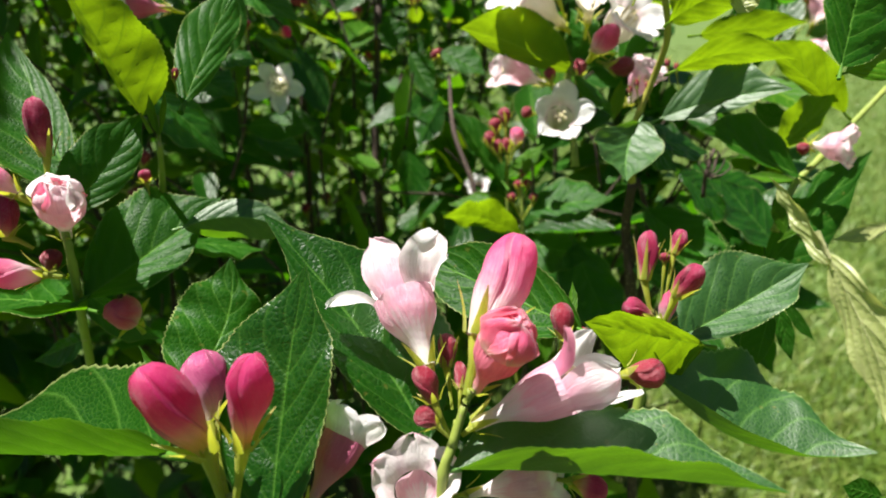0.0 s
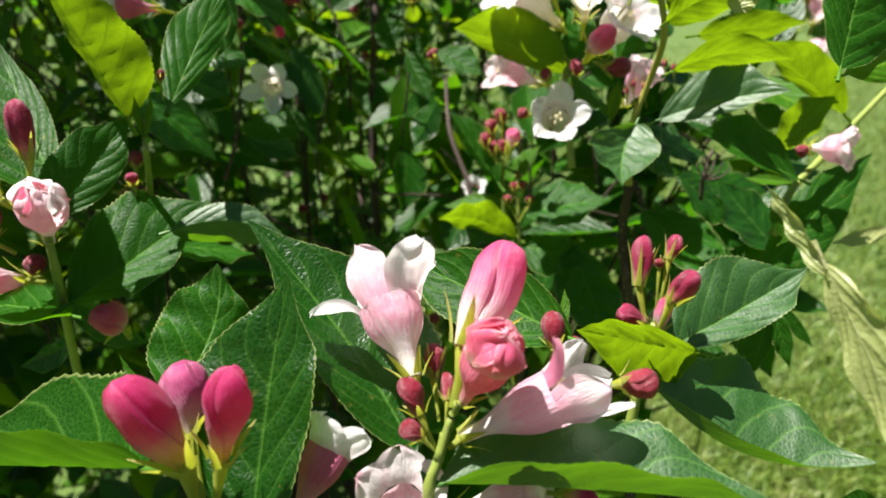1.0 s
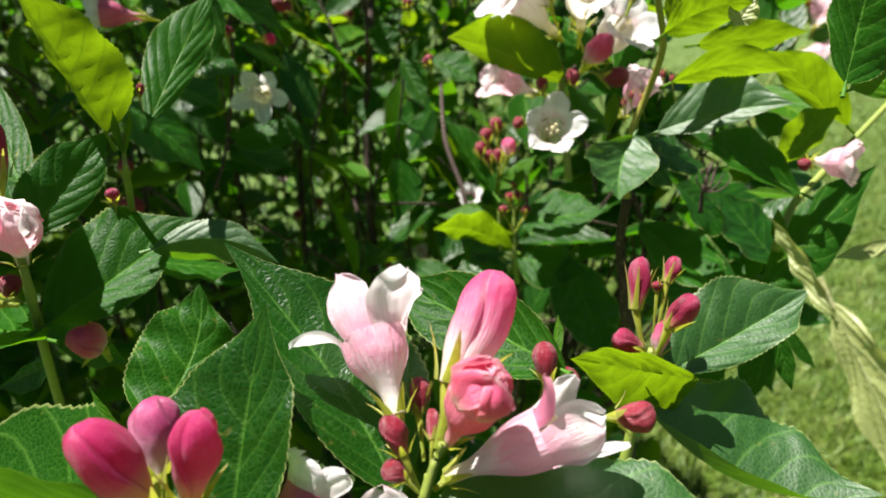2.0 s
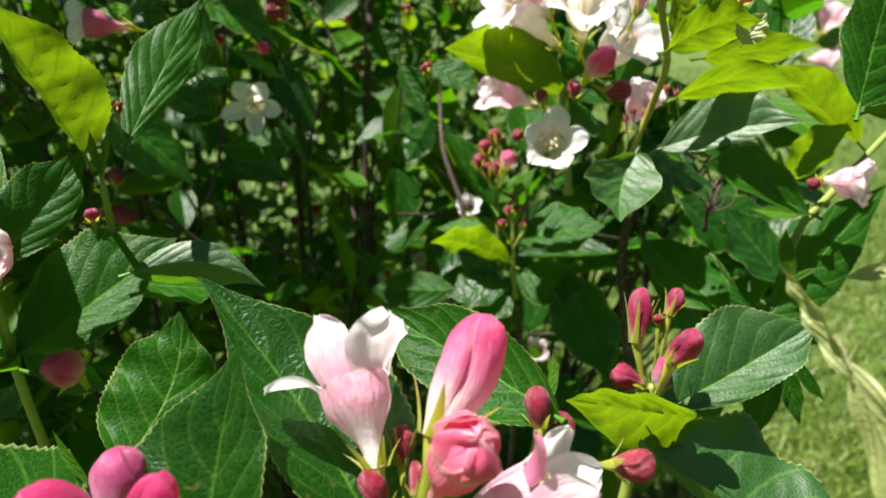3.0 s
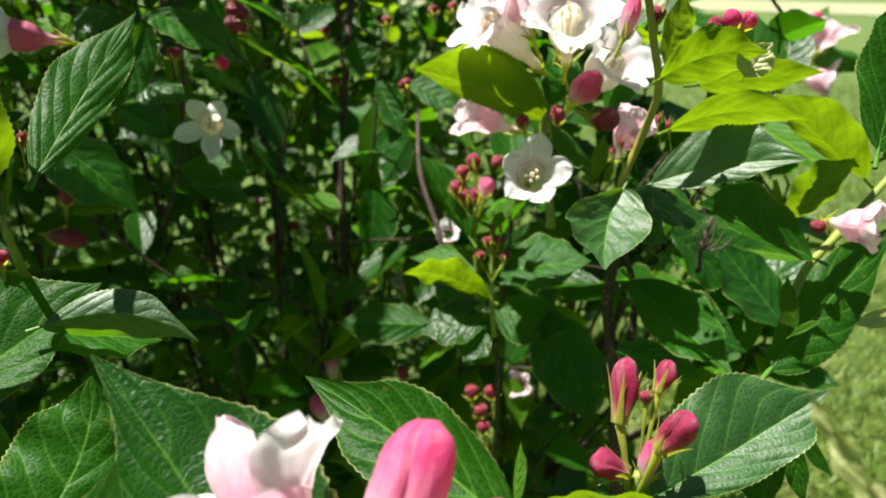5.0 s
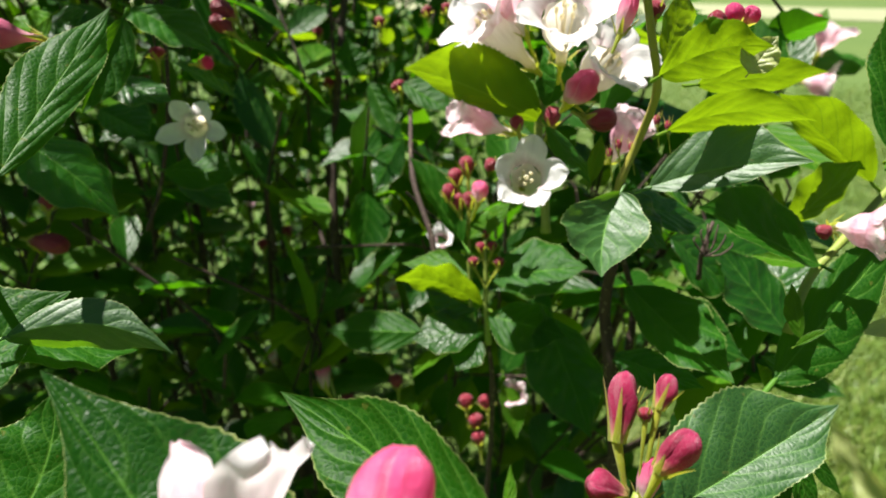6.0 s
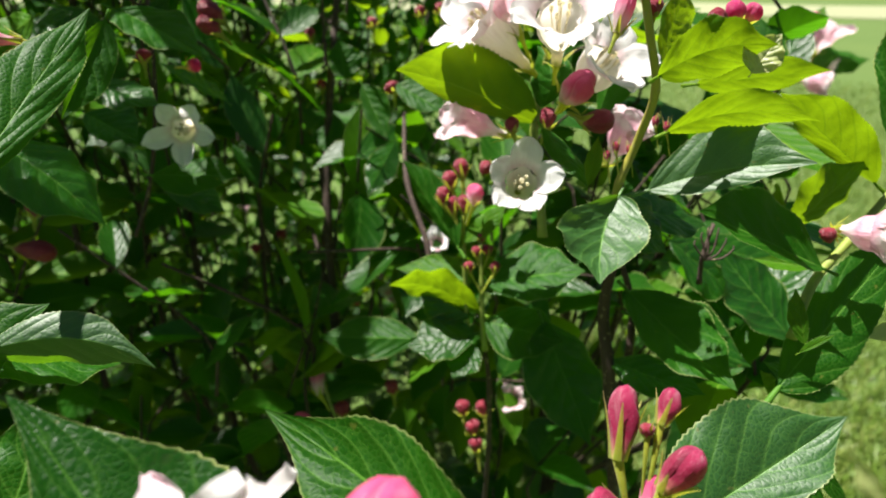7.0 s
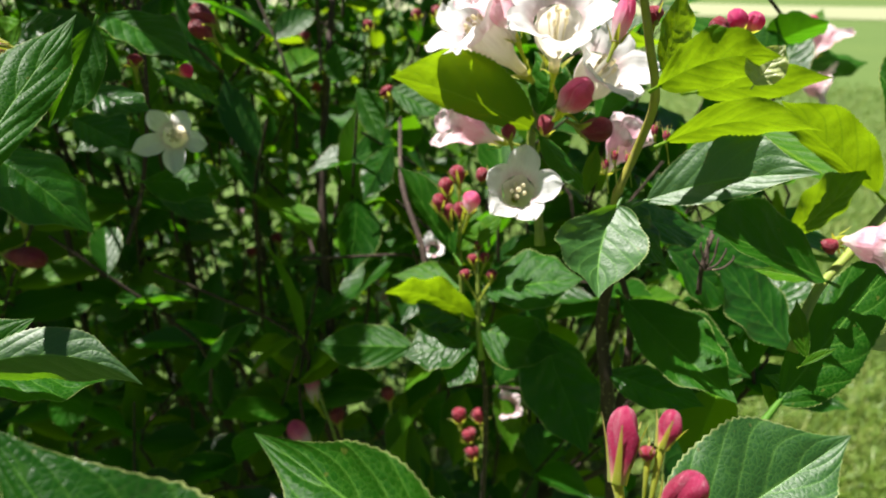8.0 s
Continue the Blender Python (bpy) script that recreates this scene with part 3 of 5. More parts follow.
trio_shoot = thing("weigela_shoot", (-0.0478, 0.0920, 0.9036), "shoot with three upright rose-pink buds and dark leaves", "flowering shoot")
stem(trio_shoot, [(-0.0478, 0.0920, 0.9036), (-0.0472, 0.0933, 0.9230), (-0.0481, 0.0948, 0.9365)], 0.0019, 0.0012)
bud(trio_shoot, (-0.0524, 0.0988, 0.9462), (-0.0636, 0.1005, 0.9685), 0.0110, (-0.0488, 0.0933, 0.9337), BUD_ROSE, label="fat rose-pink bud with a yellow foot", reach=0.32, head=0.62, foot=0.34, fold=0.38)
bud(trio_shoot, (-0.0440, 0.0980, 0.9488), (-0.0393, 0.1019, 0.9712), 0.0091, (-0.0465, 0.0926, 0.9345), BUD_ROSE, label="upright rose-pink bud with a yellow foot", reach=0.36, head=0.66, foot=0.36, fold=0.38)
bud(trio_shoot, (-0.0577, 0.1119, 0.9430), (-0.0597, 0.1225, 0.9566), 0.0104, (-0.0492, 0.0957, 0.9317), BUD_MAUVE, label="purplish-pink bud standing behind two others", head=0.66, foot=0.4)
leaf(trio_shoot, (-0.0397, 0.0929, 0.9265), (-0.0343, 0.1333, 0.9748), (-0.0018, 0.0031, -0.0016), (-0.0197, 0.0030, 0.0005), (0.0118, -0.0042, 0.0019), LEAF_SHADED, label='dark quilted leaf folded along a pale midrib')
leaf(trio_shoot, (-0.0673, 0.1086, 0.9348), (-0.1609, 0.1381, 0.9050), (0.0067, 0.0012, -0.0020), (0.0123, 0.0153, 0.0182), (0.0038, -0.0053, 0.0181), label='dark leaf whose drooping half lets the sun through')
leaf(trio_shoot, (-0.0703, 0.1240, 0.9424), (-0.0826, 0.1336, 0.9498), (0.0000, 0.0000, 0.0000), (-0.0003, 0.0012, -0.0021), (-0.0014, -0.0005, -0.0016), LEAF_PALE)
leaf(trio_shoot, (-0.0820, 0.1511, 0.9187), (-0.0767, 0.1927, 0.9438), (0.0039, 0.0034, -0.0032), (-0.0161, -0.0022, 0.0072), (0.0108, 0.0023, -0.0061), LEAF, wave=0.12, label='bitten young leaf with a folded bright edge')

side_shoot = thing("weigela_shoot", (0.0669, 0.1600, 0.8929), "shoot with a tight cluster of rose buds and broad leaves", "flowering shoot")
stem(side_shoot, [(0.0669, 0.1600, 0.8929), (0.0690, 0.1642, 0.9073), (0.0712, 0.1685, 0.9259), (0.0733, 0.1712, 0.9332)], 0.0019, 0.0012)
bud(side_shoot, (0.0683, 0.1778, 0.9435), (0.0711, 0.1876, 0.9577), 0.0069, (0.0717, 0.1685, 0.9259), BUD_RASPBERRY, reach=0.75, fold=0.34)
bud(side_shoot, (0.0771, 0.1793, 0.9527), (0.0807, 0.1841, 0.9596), 0.0050, (0.0733, 0.1699, 0.9307), BUD_RASPBERRY, reach=0.8, fold=0.34)
bud(side_shoot, (0.0766, 0.1701, 0.9418), (0.0838, 0.1715, 0.9528), 0.0075, (0.0727, 0.1685, 0.9282), BUD_RASPBERRY, reach=0.5, fold=0.34)
bud(side_shoot, (0.0695, 0.1704, 0.9338), (0.0603, 0.1698, 0.9391), 0.0072, (0.0721, 0.1680, 0.9250), BUD_RASPBERRY, reach=0.6, fold=0.34)
bud(side_shoot, (0.0741, 0.1780, 0.9502), (0.0741, 0.1796, 0.9532), 0.0034, (0.0733, 0.1712, 0.9332), BUD_CRIMSON, reach=1.2)
bud(side_shoot, (0.0750, 0.1707, 0.9301), (0.0775, 0.1747, 0.9418), 0.0057, (0.0731, 0.1676, 0.9242), BUD_PINK)
bud(side_shoot, (0.0523, 0.1353, 0.9381), (0.0621, 0.1343, 0.9404), 0.0082, (0.0472, 0.1396, 0.9334), BUD_CRIMSON, label="dark crimson bud lying sideways")
leaf(side_shoot, (0.0792, 0.1729, 0.9214), (0.1369, 0.1988, 0.9383), (0.0007, 0.0014, -0.0026), (-0.0106, 0.0095, 0.0137), (0.0093, -0.0077, -0.0002), LEAF_SHEEN, label='broad leaf, one half dark and the other shining pale')
leaf(side_shoot, (0.0733, 0.1612, 0.9144), (0.1415, 0.1437, 0.8986), (-0.0027, -0.0026, -0.0112), (0.0096, 0.0305, 0.0119), (0.0025, -0.0022, 0.0049), LEAF_SHEEN, label='quilted leaf with a long tip, bright in the sun')
leaf(side_shoot, (0.0877, 0.1649, 0.9257), (0.0422, 0.1505, 0.9453), (0.0000, 0.0000, 0.0000), (-0.0068, -0.0042, 0.0117), (0.0058, 0.0067, -0.0248), LEAF_PALE, label='young leaf glowing yellow-green against the sun')
leaf(side_shoot, (0.1265, 0.1969, 0.9197), (0.1200, 0.1856, 0.8985), (0.0000, 0.0000, 0.0000), (-0.0087, 0.0011, 0.0021), (0.0039, -0.0005, -0.0009), LEAF)
leaf(side_shoot, (0.1314, 0.2016, 0.9179), (0.1374, 0.1911, 0.8982), (0.0000, 0.0000, 0.0000), (-0.0038, -0.0005, -0.0009), (0.0037, 0.0005, 0.0009))
leaf(side_shoot, (0.1365, 0.2068, 0.9171), (0.1494, 0.1988, 0.9021), (0.0000, 0.0000, 0.0000), (-0.0022, -0.0008, -0.0015), (0.0018, 0.0006, 0.0012))

pair_shoot = thing("weigela_shoot", (-0.1333, 0.2562, 0.9141), "upright shoot tip with two opposite leaves", "shoot")
stem(pair_shoot, [(-0.1333, 0.2562, 0.9141), (-0.1126, 0.2271, 0.9552), (-0.1038, 0.2144, 0.9762), (-0.1030, 0.2140, 0.9817), (-0.1023, 0.2159, 0.9895)], 0.0017, 0.0004)
leaf(pair_shoot, (-0.1028, 0.2135, 0.9829), (-0.1045, 0.2167, 0.9974), (0.0000, 0.0000, 0.0000), (-0.0019, -0.0002, -0.0002), (0.0015, -0.0008, 0.0004), LEAF_PALE, wave=0.02)
leaf(pair_shoot, (-0.1025, 0.2135, 0.9829), (-0.0994, 0.2191, 0.9978), (0.0000, 0.0000, 0.0000), (-0.0009, 0.0001, 0.0002), (0.0019, -0.0011, 0.0000), LEAF_PALE, wave=0.02)
leaf(pair_shoot, (-0.1085, 0.2166, 0.9888), (-0.1218, 0.2092, 1.0387), (-0.0005, 0.0015, 0.0007), (-0.0073, 0.0074, -0.0041), (0.0169, 0.0050, 0.0016), LEAF_PALE, label='leaf glowing yellow against the sun', stalk=0.12)
leaf(pair_shoot, (-0.0928, 0.2166, 0.9930), (-0.0877, 0.2857, 1.0292), (-0.0013, -0.0034, -0.0022), (-0.0090, 0.0013, 0.0068), (0.0072, 0.0107, 0.0001), LEAF, stalk=0.05)
bud(pair_shoot, (-0.0958, 0.2198, 1.0012), (-0.0936, 0.2187, 1.0056), 0.0025, (-0.0946, 0.2169, 0.9957), BUD_CRIMSON, reach=1.0)
leaf(pair_shoot, (-0.0980, 0.3138, 1.0224), (-0.1070, 0.2862, 0.9919), (0.0000, 0.0000, 0.0000), (0.0087, 0.0019, -0.0043), (-0.0025, -0.0031, 0.0035))

left_shoot = thing("weigela_shoot", (-0.1536, 0.2080, 0.8660), "shoot with pink buds and a half-open flower among dark leaves", "flowering shoot")
stem(left_shoot, [(-0.1536, 0.2080, 0.8660), (-0.1363, 0.1898, 0.9128), (-0.1258, 0.1802, 0.9479), (-0.1246, 0.1806, 0.9636)], 0.0018, 0.0012)
leaf(left_shoot, (-0.1242, 0.1891, 0.9690), (-0.1688, 0.2480, 1.0137), (0.0043, -0.0042, -0.0025), (0.0054, 0.0035, 0.0007), (-0.0168, -0.0160, 0.0044), label='large leaf with deep side veins')
leaf(left_shoot, (-0.1259, 0.1851, 0.9636), (-0.1086, 0.2193, 0.9896), (0.0006, -0.0011, 0.0001), (-0.0082, -0.0026, 0.0089), (0.0075, -0.0006, -0.0042), LEAF)
leaf(left_shoot, (-0.1257, 0.1809, 0.9343), (-0.0908, 0.2306, 0.9512), (-0.0045, -0.0041, -0.0034), (-0.0118, 0.0174, 0.0186), (0.0130, -0.0049, -0.0021), LEAF, label='broad dark glossy leaf with sun flecks')
leaf(left_shoot, (-0.0984, 0.2088, 0.9487), (-0.0555, 0.2160, 0.9386), (0.0011, 0.0029, 0.0057), (-0.0024, 0.0052, 0.0058), (-0.0057, 0.0018, -0.0103), LEAF_SHEEN, label='glossy leaf with a bright patch of sun')
leaf(left_shoot, (-0.1144, 0.2269, 0.9336), (-0.0791, 0.2383, 0.9230), (0.0000, 0.0000, 0.0000), (-0.0047, 0.0124, -0.0024), (0.0049, -0.0136, 0.0016))
leaf(left_shoot, (-0.1224, 0.1756, 0.9330), (-0.1694, 0.1684, 0.9407), (-0.0008, 0.0053, -0.0008), (-0.0042, 0.0222, -0.0046), (0.0045, -0.0210, 0.0080))
leaf(left_shoot, (-0.1381, 0.1994, 0.9245), (-0.1179, 0.2075, 0.8971), (0.0000, 0.0000, 0.0000), (-0.0078, 0.0134, -0.0018), (-0.0030, -0.0067, -0.0042), LEAF_SHADED)
leaf(left_shoot, (-0.1469, 0.2034, 0.9001), (-0.1677, 0.1991, 0.8919), (0.0000, 0.0000, 0.0000), (-0.0020, 0.0110, -0.0007), (0.0028, -0.0029, -0.0055), LEAF_SHADED)
bud(left_shoot, (-0.1320, 0.1937, 0.9818), (-0.1339, 0.1992, 1.0007), 0.0076, (-0.1308, 0.1877, 0.9727), BUD_RASPBERRY, reach=0.4)
flower(left_shoot, (-0.1259, 0.1820, 0.9577), (-0.1225, 0.1794, 0.9720), 0.0142, (-0.1264, 0.1802, 0.9501), flares=[-30, -42, -24, -36, -44], lobe=0.62, petal=PETAL_WHITE, outer={1: PETAL_CORAL, 3: PETAL_CORAL, 4: PETAL_BLUSH}, stamens=False, petal_width=0.8, label="half-open white and pink flower")
bud(left_shoot, (-0.1435, 0.1784, 0.9595), (-0.1438, 0.1849, 0.9718), 0.0078, (-0.1362, 0.1793, 0.9549), BUD_RASPBERRY)
bud(left_shoot, (-0.1343, 0.1752, 0.9471), (-0.1451, 0.1645, 0.9547), 0.0095, (-0.1280, 0.1766, 0.9455), BUD_PINK)
bud(left_shoot, (-0.1397, 0.1849, 0.9718), (-0.1489, 0.1841, 0.9810), 0.0084, (-0.1268, 0.1815, 0.9653), BUD_PINK)
bud(left_shoot, (-0.1379, 0.1862, 0.9422), (-0.1383, 0.1899, 0.9492), 0.0068, (-0.1302, 0.1809, 0.9430), BUD_CRIMSON)
bud(left_shoot, (-0.1174, 0.1928, 0.9185), (-0.1180, 0.1826, 0.9291), 0.0121, (-0.1152, 0.1923, 0.9110), BUD_PINK, head=0.45, label="pink bud pointing forwards")
bud(left_shoot, (-0.1165, 0.2240, 0.9601), (-0.1177, 0.2266, 0.9650), 0.0049, (-0.1154, 0.2214, 0.9552), BUD_RASPBERRY)

inner_shoot = thing("weigela_shoot", (-0.1386, 0.3747, 0.9026), "shaded shoot with a small white open flower and dark leaves", "flowering shoot")
stem(inner_shoot, [(-0.1386, 0.3747, 0.9026), (-0.1315, 0.3878, 0.9273), (-0.1246, 0.3969, 0.9657), (-0.1221, 0.4021, 0.9968), (-0.1224, 0.4090, 1.0311)], 0.0012, 0.0010, BARK)
flower(inner_shoot, (-0.1020, 0.3930, 0.9600), (-0.0965, 0.3614, 0.9672), 0.0112, (-0.1108, 0.3885, 0.9499), flares=[72, 60, 84, 62, 76], lobe=1.2, lobes=[1.2, 1.2, 0.85, 0.85, 0.85], roll=36, petal=PETAL_WHITE, tube=TUBE_CREAM, petal_width=0.74, label="small white flower with a notched mouth")
leaf(inner_shoot, (-0.1553, 0.3160, 0.9733), (-0.1181, 0.3150, 0.9374), (0.0014, -0.0012, 0.0042), (0.0028, 0.0194, 0.0024), (-0.0014, -0.0198, -0.0010), LEAF_SHADED)
leaf(inner_shoot, (-0.1410, 0.3739, 0.9865), (-0.1090, 0.3686, 0.9765), (0.0000, 0.0000, 0.0000), (0.0030, 0.0128, 0.0028), (-0.0029, -0.0127, -0.0025), LEAF_SHADED)
leaf(inner_shoot, (-0.1232, 0.3766, 0.9381), (-0.0774, 0.3718, 0.9399), (0.0003, -0.0003, 0.0004), (0.0010, 0.0121, 0.0067), (-0.0009, -0.0108, -0.0066), LEAF)
leaf(inner_shoot, (-0.1238, 0.3879, 0.9274), (-0.0897, 0.3815, 0.9155), (0.0000, 0.0000, 0.0000), (0.0035, 0.0130, 0.0032), (-0.0025, -0.0030, -0.0056), LEAF_SHADED)
leaf(inner_shoot, (-0.1562, 0.3867, 0.9678), (-0.1284, 0.3800, 0.9553), (0.0000, 0.0000, 0.0000), (0.0057, 0.0141, 0.0052), (-0.0033, -0.0119, -0.0011), LEAF_SHADED)
leaf(inner_shoot, (-0.1415, 0.4067, 0.9629), (-0.1615, 0.3881, 0.9492), (0.0000, 0.0000, 0.0000), (-0.0074, 0.0064, 0.0021), (0.0095, -0.0075, -0.0038), LEAF_SHADED)
leaf(inner_shoot, (-0.1163, 0.3586, 1.0215), (-0.0756, 0.3487, 1.0029), (-0.0042, 0.0063, 0.0012), (0.0057, 0.0141, 0.0049), (-0.0042, -0.0170, -0.0002))
leaf(inner_shoot, (-0.1503, 0.3566, 1.0177), (-0.1742, 0.3483, 1.0021), (0.0000, 0.0000, 0.0000), (-0.0082, 0.0140, 0.0050), (0.0047, -0.0030, -0.0056), LEAF_PALE)
leaf(inner_shoot, (-0.1807, 0.3846, 1.0065), (-0.1512, 0.3900, 1.0167), (0.0000, 0.0000, 0.0000), (-0.0039, 0.0135, 0.0041), (0.0053, -0.0153, -0.0074), LEAF_SHADED)
leaf(inner_shoot, (-0.0942, 0.4200, 0.9666), (-0.1282, 0.4200, 0.9878), (0.0000, 0.0000, 0.0000), (-0.0009, 0.0192, -0.0014), (0.0001, -0.0072, 0.0001), LEAF_SHADED)
bud(inner_shoot, (-0.0803, 0.3854, 1.0080), (-0.0894, 0.3839, 1.0158), 0.0092, (-0.0747, 0.3829, 1.0032), BUD_CRIMSON)
bud(inner_shoot, (-0.0791, 0.3887, 1.0141), (-0.0895, 0.3870, 1.0218), 0.0098, (-0.0748, 0.3854, 1.0081), BUD_CRIMSON)
bud(inner_shoot, (-0.0963, 0.3775, 0.9932), (-0.0896, 0.3786, 0.9952), 0.0066, (-0.1018, 0.3775, 0.9931), BUD_ROSE)
bud(inner_shoot, (-0.1168, 0.3786, 0.9953), (-0.1177, 0.3815, 1.0006), 0.0071, (-0.1153, 0.3748, 0.9881), BUD_CRIMSON)
bud(inner_shoot, (-0.2163, 0.3892, 0.8873), (-0.1936, 0.3877, 0.8846), 0.0119, (-0.2228, 0.3899, 0.8886), BUD_CRIMSON)
bud(inner_shoot, (-0.2070, 0.3976, 0.9032), (-0.2073, 0.4030, 0.9134), 0.0099, (-0.2062, 0.3938, 0.8960), BUD_CRIMSON)
flower(inner_shoot, (-0.1315, 0.3148, 1.0137), (-0.1491, 0.3085, 1.0168), 0.0124, (-0.1271, 0.3193, 1.0115), tube=TUBE_ROSE, flare=50, lobe=0.6, label="dusky pink flower with white lobes")

white_shoot = thing("weigela_shoot", (0.0747, 0.3264, 0.9291), "shoot crowded with white open flowers and red buds", "flowering shoot")
stem(white_shoot, [(0.0747, 0.3264, 0.9291), (0.0726, 0.3347, 0.9509), (0.0691, 0.3429, 0.9749), (0.0716, 0.3427, 1.0023), (0.0734, 0.3370, 1.0236)], 0.0022, 0.0014)
flower(white_shoot, (0.0622, 0.3322, 0.9483), (0.0600, 0.3080, 0.9627), 0.0128, (0.0637, 0.3371, 0.9659), flares=[74, 60, 58, 62, 74], lobe=0.92, lobes=[1.2, 0.9, 1.05, 0.85, 1.15], petal_width=0.84, roll=20, tube=TUBE_CREAM, label="white open flower with a yellow throat")
flower(white_shoot, (0.0568, 0.3455, 0.9713), (0.0376, 0.3438, 0.9788), 0.0147, (0.0646, 0.3449, 0.9703), flare=40, lobe=0.75, petal=PETAL_BLUSH, label="blush-pink flower seen from the side")
flower(white_shoot, (0.0643, 0.3427, 1.0022), (0.0428, 0.3357, 1.0210), 0.0187, (0.0726, 0.3444, 0.9948), tube=TUBE_CREAM, flare=70, lobe=0.85, label="white flower with long stamens")
flower(white_shoot, (0.0735, 0.3284, 1.0072), (0.0705, 0.3137, 1.0265), 0.0178, (0.0744, 0.3342, 0.9970), tube=TUBE_CREAM, flare=72, lobe=0.85, roll=30, label="white open flower in the sun")
flower(white_shoot, (0.0816, 0.3309, 0.9907), (0.0903, 0.3181, 1.0093), 0.0175, (0.0779, 0.3336, 0.9851), tube=TUBE_CREAM, flare=70, lobe=0.8, roll=10, label="white flower with a blush throat")
bud(white_shoot, (0.0760, 0.3163, 0.9952), (0.0818, 0.3032, 1.0067), 0.0121, (0.0757, 0.3286, 0.9864), BUD_PINK, head=0.5)
flower(white_shoot, (0.0585, 0.3337, 1.0172), (0.0481, 0.3303, 1.0322), 0.0131, (0.0647, 0.3386, 1.0053), flare=60, lobe=0.8, petal=PETAL_BLUSH)
bud(white_shoot, (0.0829, 0.3121, 0.9874), (0.0954, 0.3106, 0.9887), 0.0098, (0.0783, 0.3187, 0.9890), BUD_CRIMSON, label="magenta bud")
bud(white_shoot, (0.0593, 0.3393, 0.9745), (0.0585, 0.3428, 0.9812), 0.0065, (0.0614, 0.3376, 0.9672), BUD_CRIMSON)
bud(white_shoot, (0.0728, 0.3350, 0.9772), (0.0752, 0.3397, 0.9860), 0.0074, (0.0712, 0.3364, 0.9691), BUD_CRIMSON)
bud(white_shoot, (0.0522, 0.3553, 0.9514), (0.0465, 0.3544, 0.9539), 0.0071, (0.0577, 0.3553, 0.9515), BUD_CRIMSON)
flower(white_shoot, (0.1003, 0.3282, 0.9644), (0.1057, 0.3249, 0.9794), 0.0142, (0.0954, 0.3318, 0.9604), flare=30, lobe=0.6, petal=PETAL_BLUSH, stamens=False)
leaf(white_shoot, (0.0700, 0.3423, 0.9782), (0.0084, 0.3243, 1.0038), (-0.0042, 0.0000, 0.0043), (0.0085, -0.0031, 0.0184), (-0.0030, 0.0013, -0.0064), LEAF_PALE, label='young leaf lit through, half in shadow', wave=0.03)
leaf(white_shoot, (0.0715, 0.3397, 0.9860), (0.0687, 0.3525, 1.0101), (0.0031, -0.0097, 0.0031), (-0.0064, 0.0083, -0.0051), (0.0088, 0.0002, 0.0009), LEAF)
leaf(white_shoot, (0.0964, 0.3387, 0.9841), (0.1054, 0.3446, 1.0165), (0.0000, 0.0000, 0.0000), (-0.0020, 0.0120, -0.0016), (0.0107, 0.0004, -0.0031), LEAF)
leaf(white_shoot, (0.0707, 0.3307, 0.9796), (0.0841, 0.2953, 0.9663), (0.0000, 0.0000, 0.0000), (0.0067, 0.0031, -0.0014), (-0.0045, -0.0013, -0.0013), LEAF, wave=0.02)
leaf(white_shoot, (0.0879, 0.3094, 0.9609), (0.0910, 0.3144, 0.9810), (0.0000, 0.0000, 0.0000), (-0.0026, 0.0023, -0.0002), (0.0043, 0.0021, -0.0012), LEAF_PALE, wave=0.02)

olive_shoot = thing("weigela_shoot", (0.0960, 0.2897, 0.9345), "olive-stemmed shoot with broad sunlit leaves", "shoot")
stem(olive_shoot, [(0.0960, 0.2897, 0.9345), (0.0934, 0.2891, 0.9548), (0.0932, 0.2864, 0.9710), (0.0975, 0.2856, 0.9886), (0.0966, 0.2745, 1.0081), (0.0893, 0.2673, 1.0266), (0.0825, 0.2636, 1.0453)], 0.0018, 0.0012, STEM_OLIVE)
leaf(olive_shoot, (0.1038, 0.2853, 0.9687), (0.1505, 0.2635, 0.9876), (0.0005, 0.0032, 0.0019), (0.0002, 0.0072, 0.0148), (-0.0046, -0.0046, -0.0058), LEAF_SHEEN, label='leaf striped with shadow, its front half shining white')
leaf(olive_shoot, (0.1052, 0.2817, 0.9918), (0.1591, 0.2819, 0.9966), (-0.0013, 0.0015, 0.0049), (-0.0033, -0.0039, 0.0086), (0.0047, 0.0031, -0.0061), LEAF_PALE, label='leaf glowing yellow-green against the sun')
leaf(olive_shoot, (0.0907, 0.2572, 1.0160), (0.1050, 0.2218, 1.0304), (0.0001, 0.0005, 0.0032), (-0.0051, -0.0028, 0.0080), (0.0046, 0.0017, -0.0066), LEAF_PALE, wave=0.08, label='crinkled yellow-green leaf with a curled pale tip')
leaf(olive_shoot, (0.1036, 0.2289, 1.0225), (0.1097, 0.2305, 1.0318), (0.0000, 0.0000, 0.0000), (-0.0047, 0.0026, 0.0026), (0.0030, -0.0025, -0.0016), LEAF_DRY, wave=0.2, label='curled pale leaf end')
leaf(olive_shoot, (0.0925, 0.2823, 0.9676), (0.0772, 0.2393, 0.9549), (-0.0008, 0.0057, -0.0020), (-0.0182, -0.0117, 0.0079), (0.0127, -0.0081, 0.0032), LEAF_SHEEN, label='folded leaf, one half quilted green and the other white with shine')
leaf(olive_shoot, (0.1259, 0.3142, 1.0020), (0.1798, 0.3174, 1.0079), (0.0000, 0.0000, 0.0000), (-0.0033, -0.0026, 0.0090), (0.0014, 0.0027, -0.0068), LEAF_PALE)
leaf(olive_shoot, (0.0967, 0.2708, 1.0160), (0.1016, 0.2788, 1.0418), (0.0000, 0.0000, 0.0000), (-0.0051, -0.0022, 0.0017), (0.0092, 0.0068, -0.0039), LEAF_PALE)
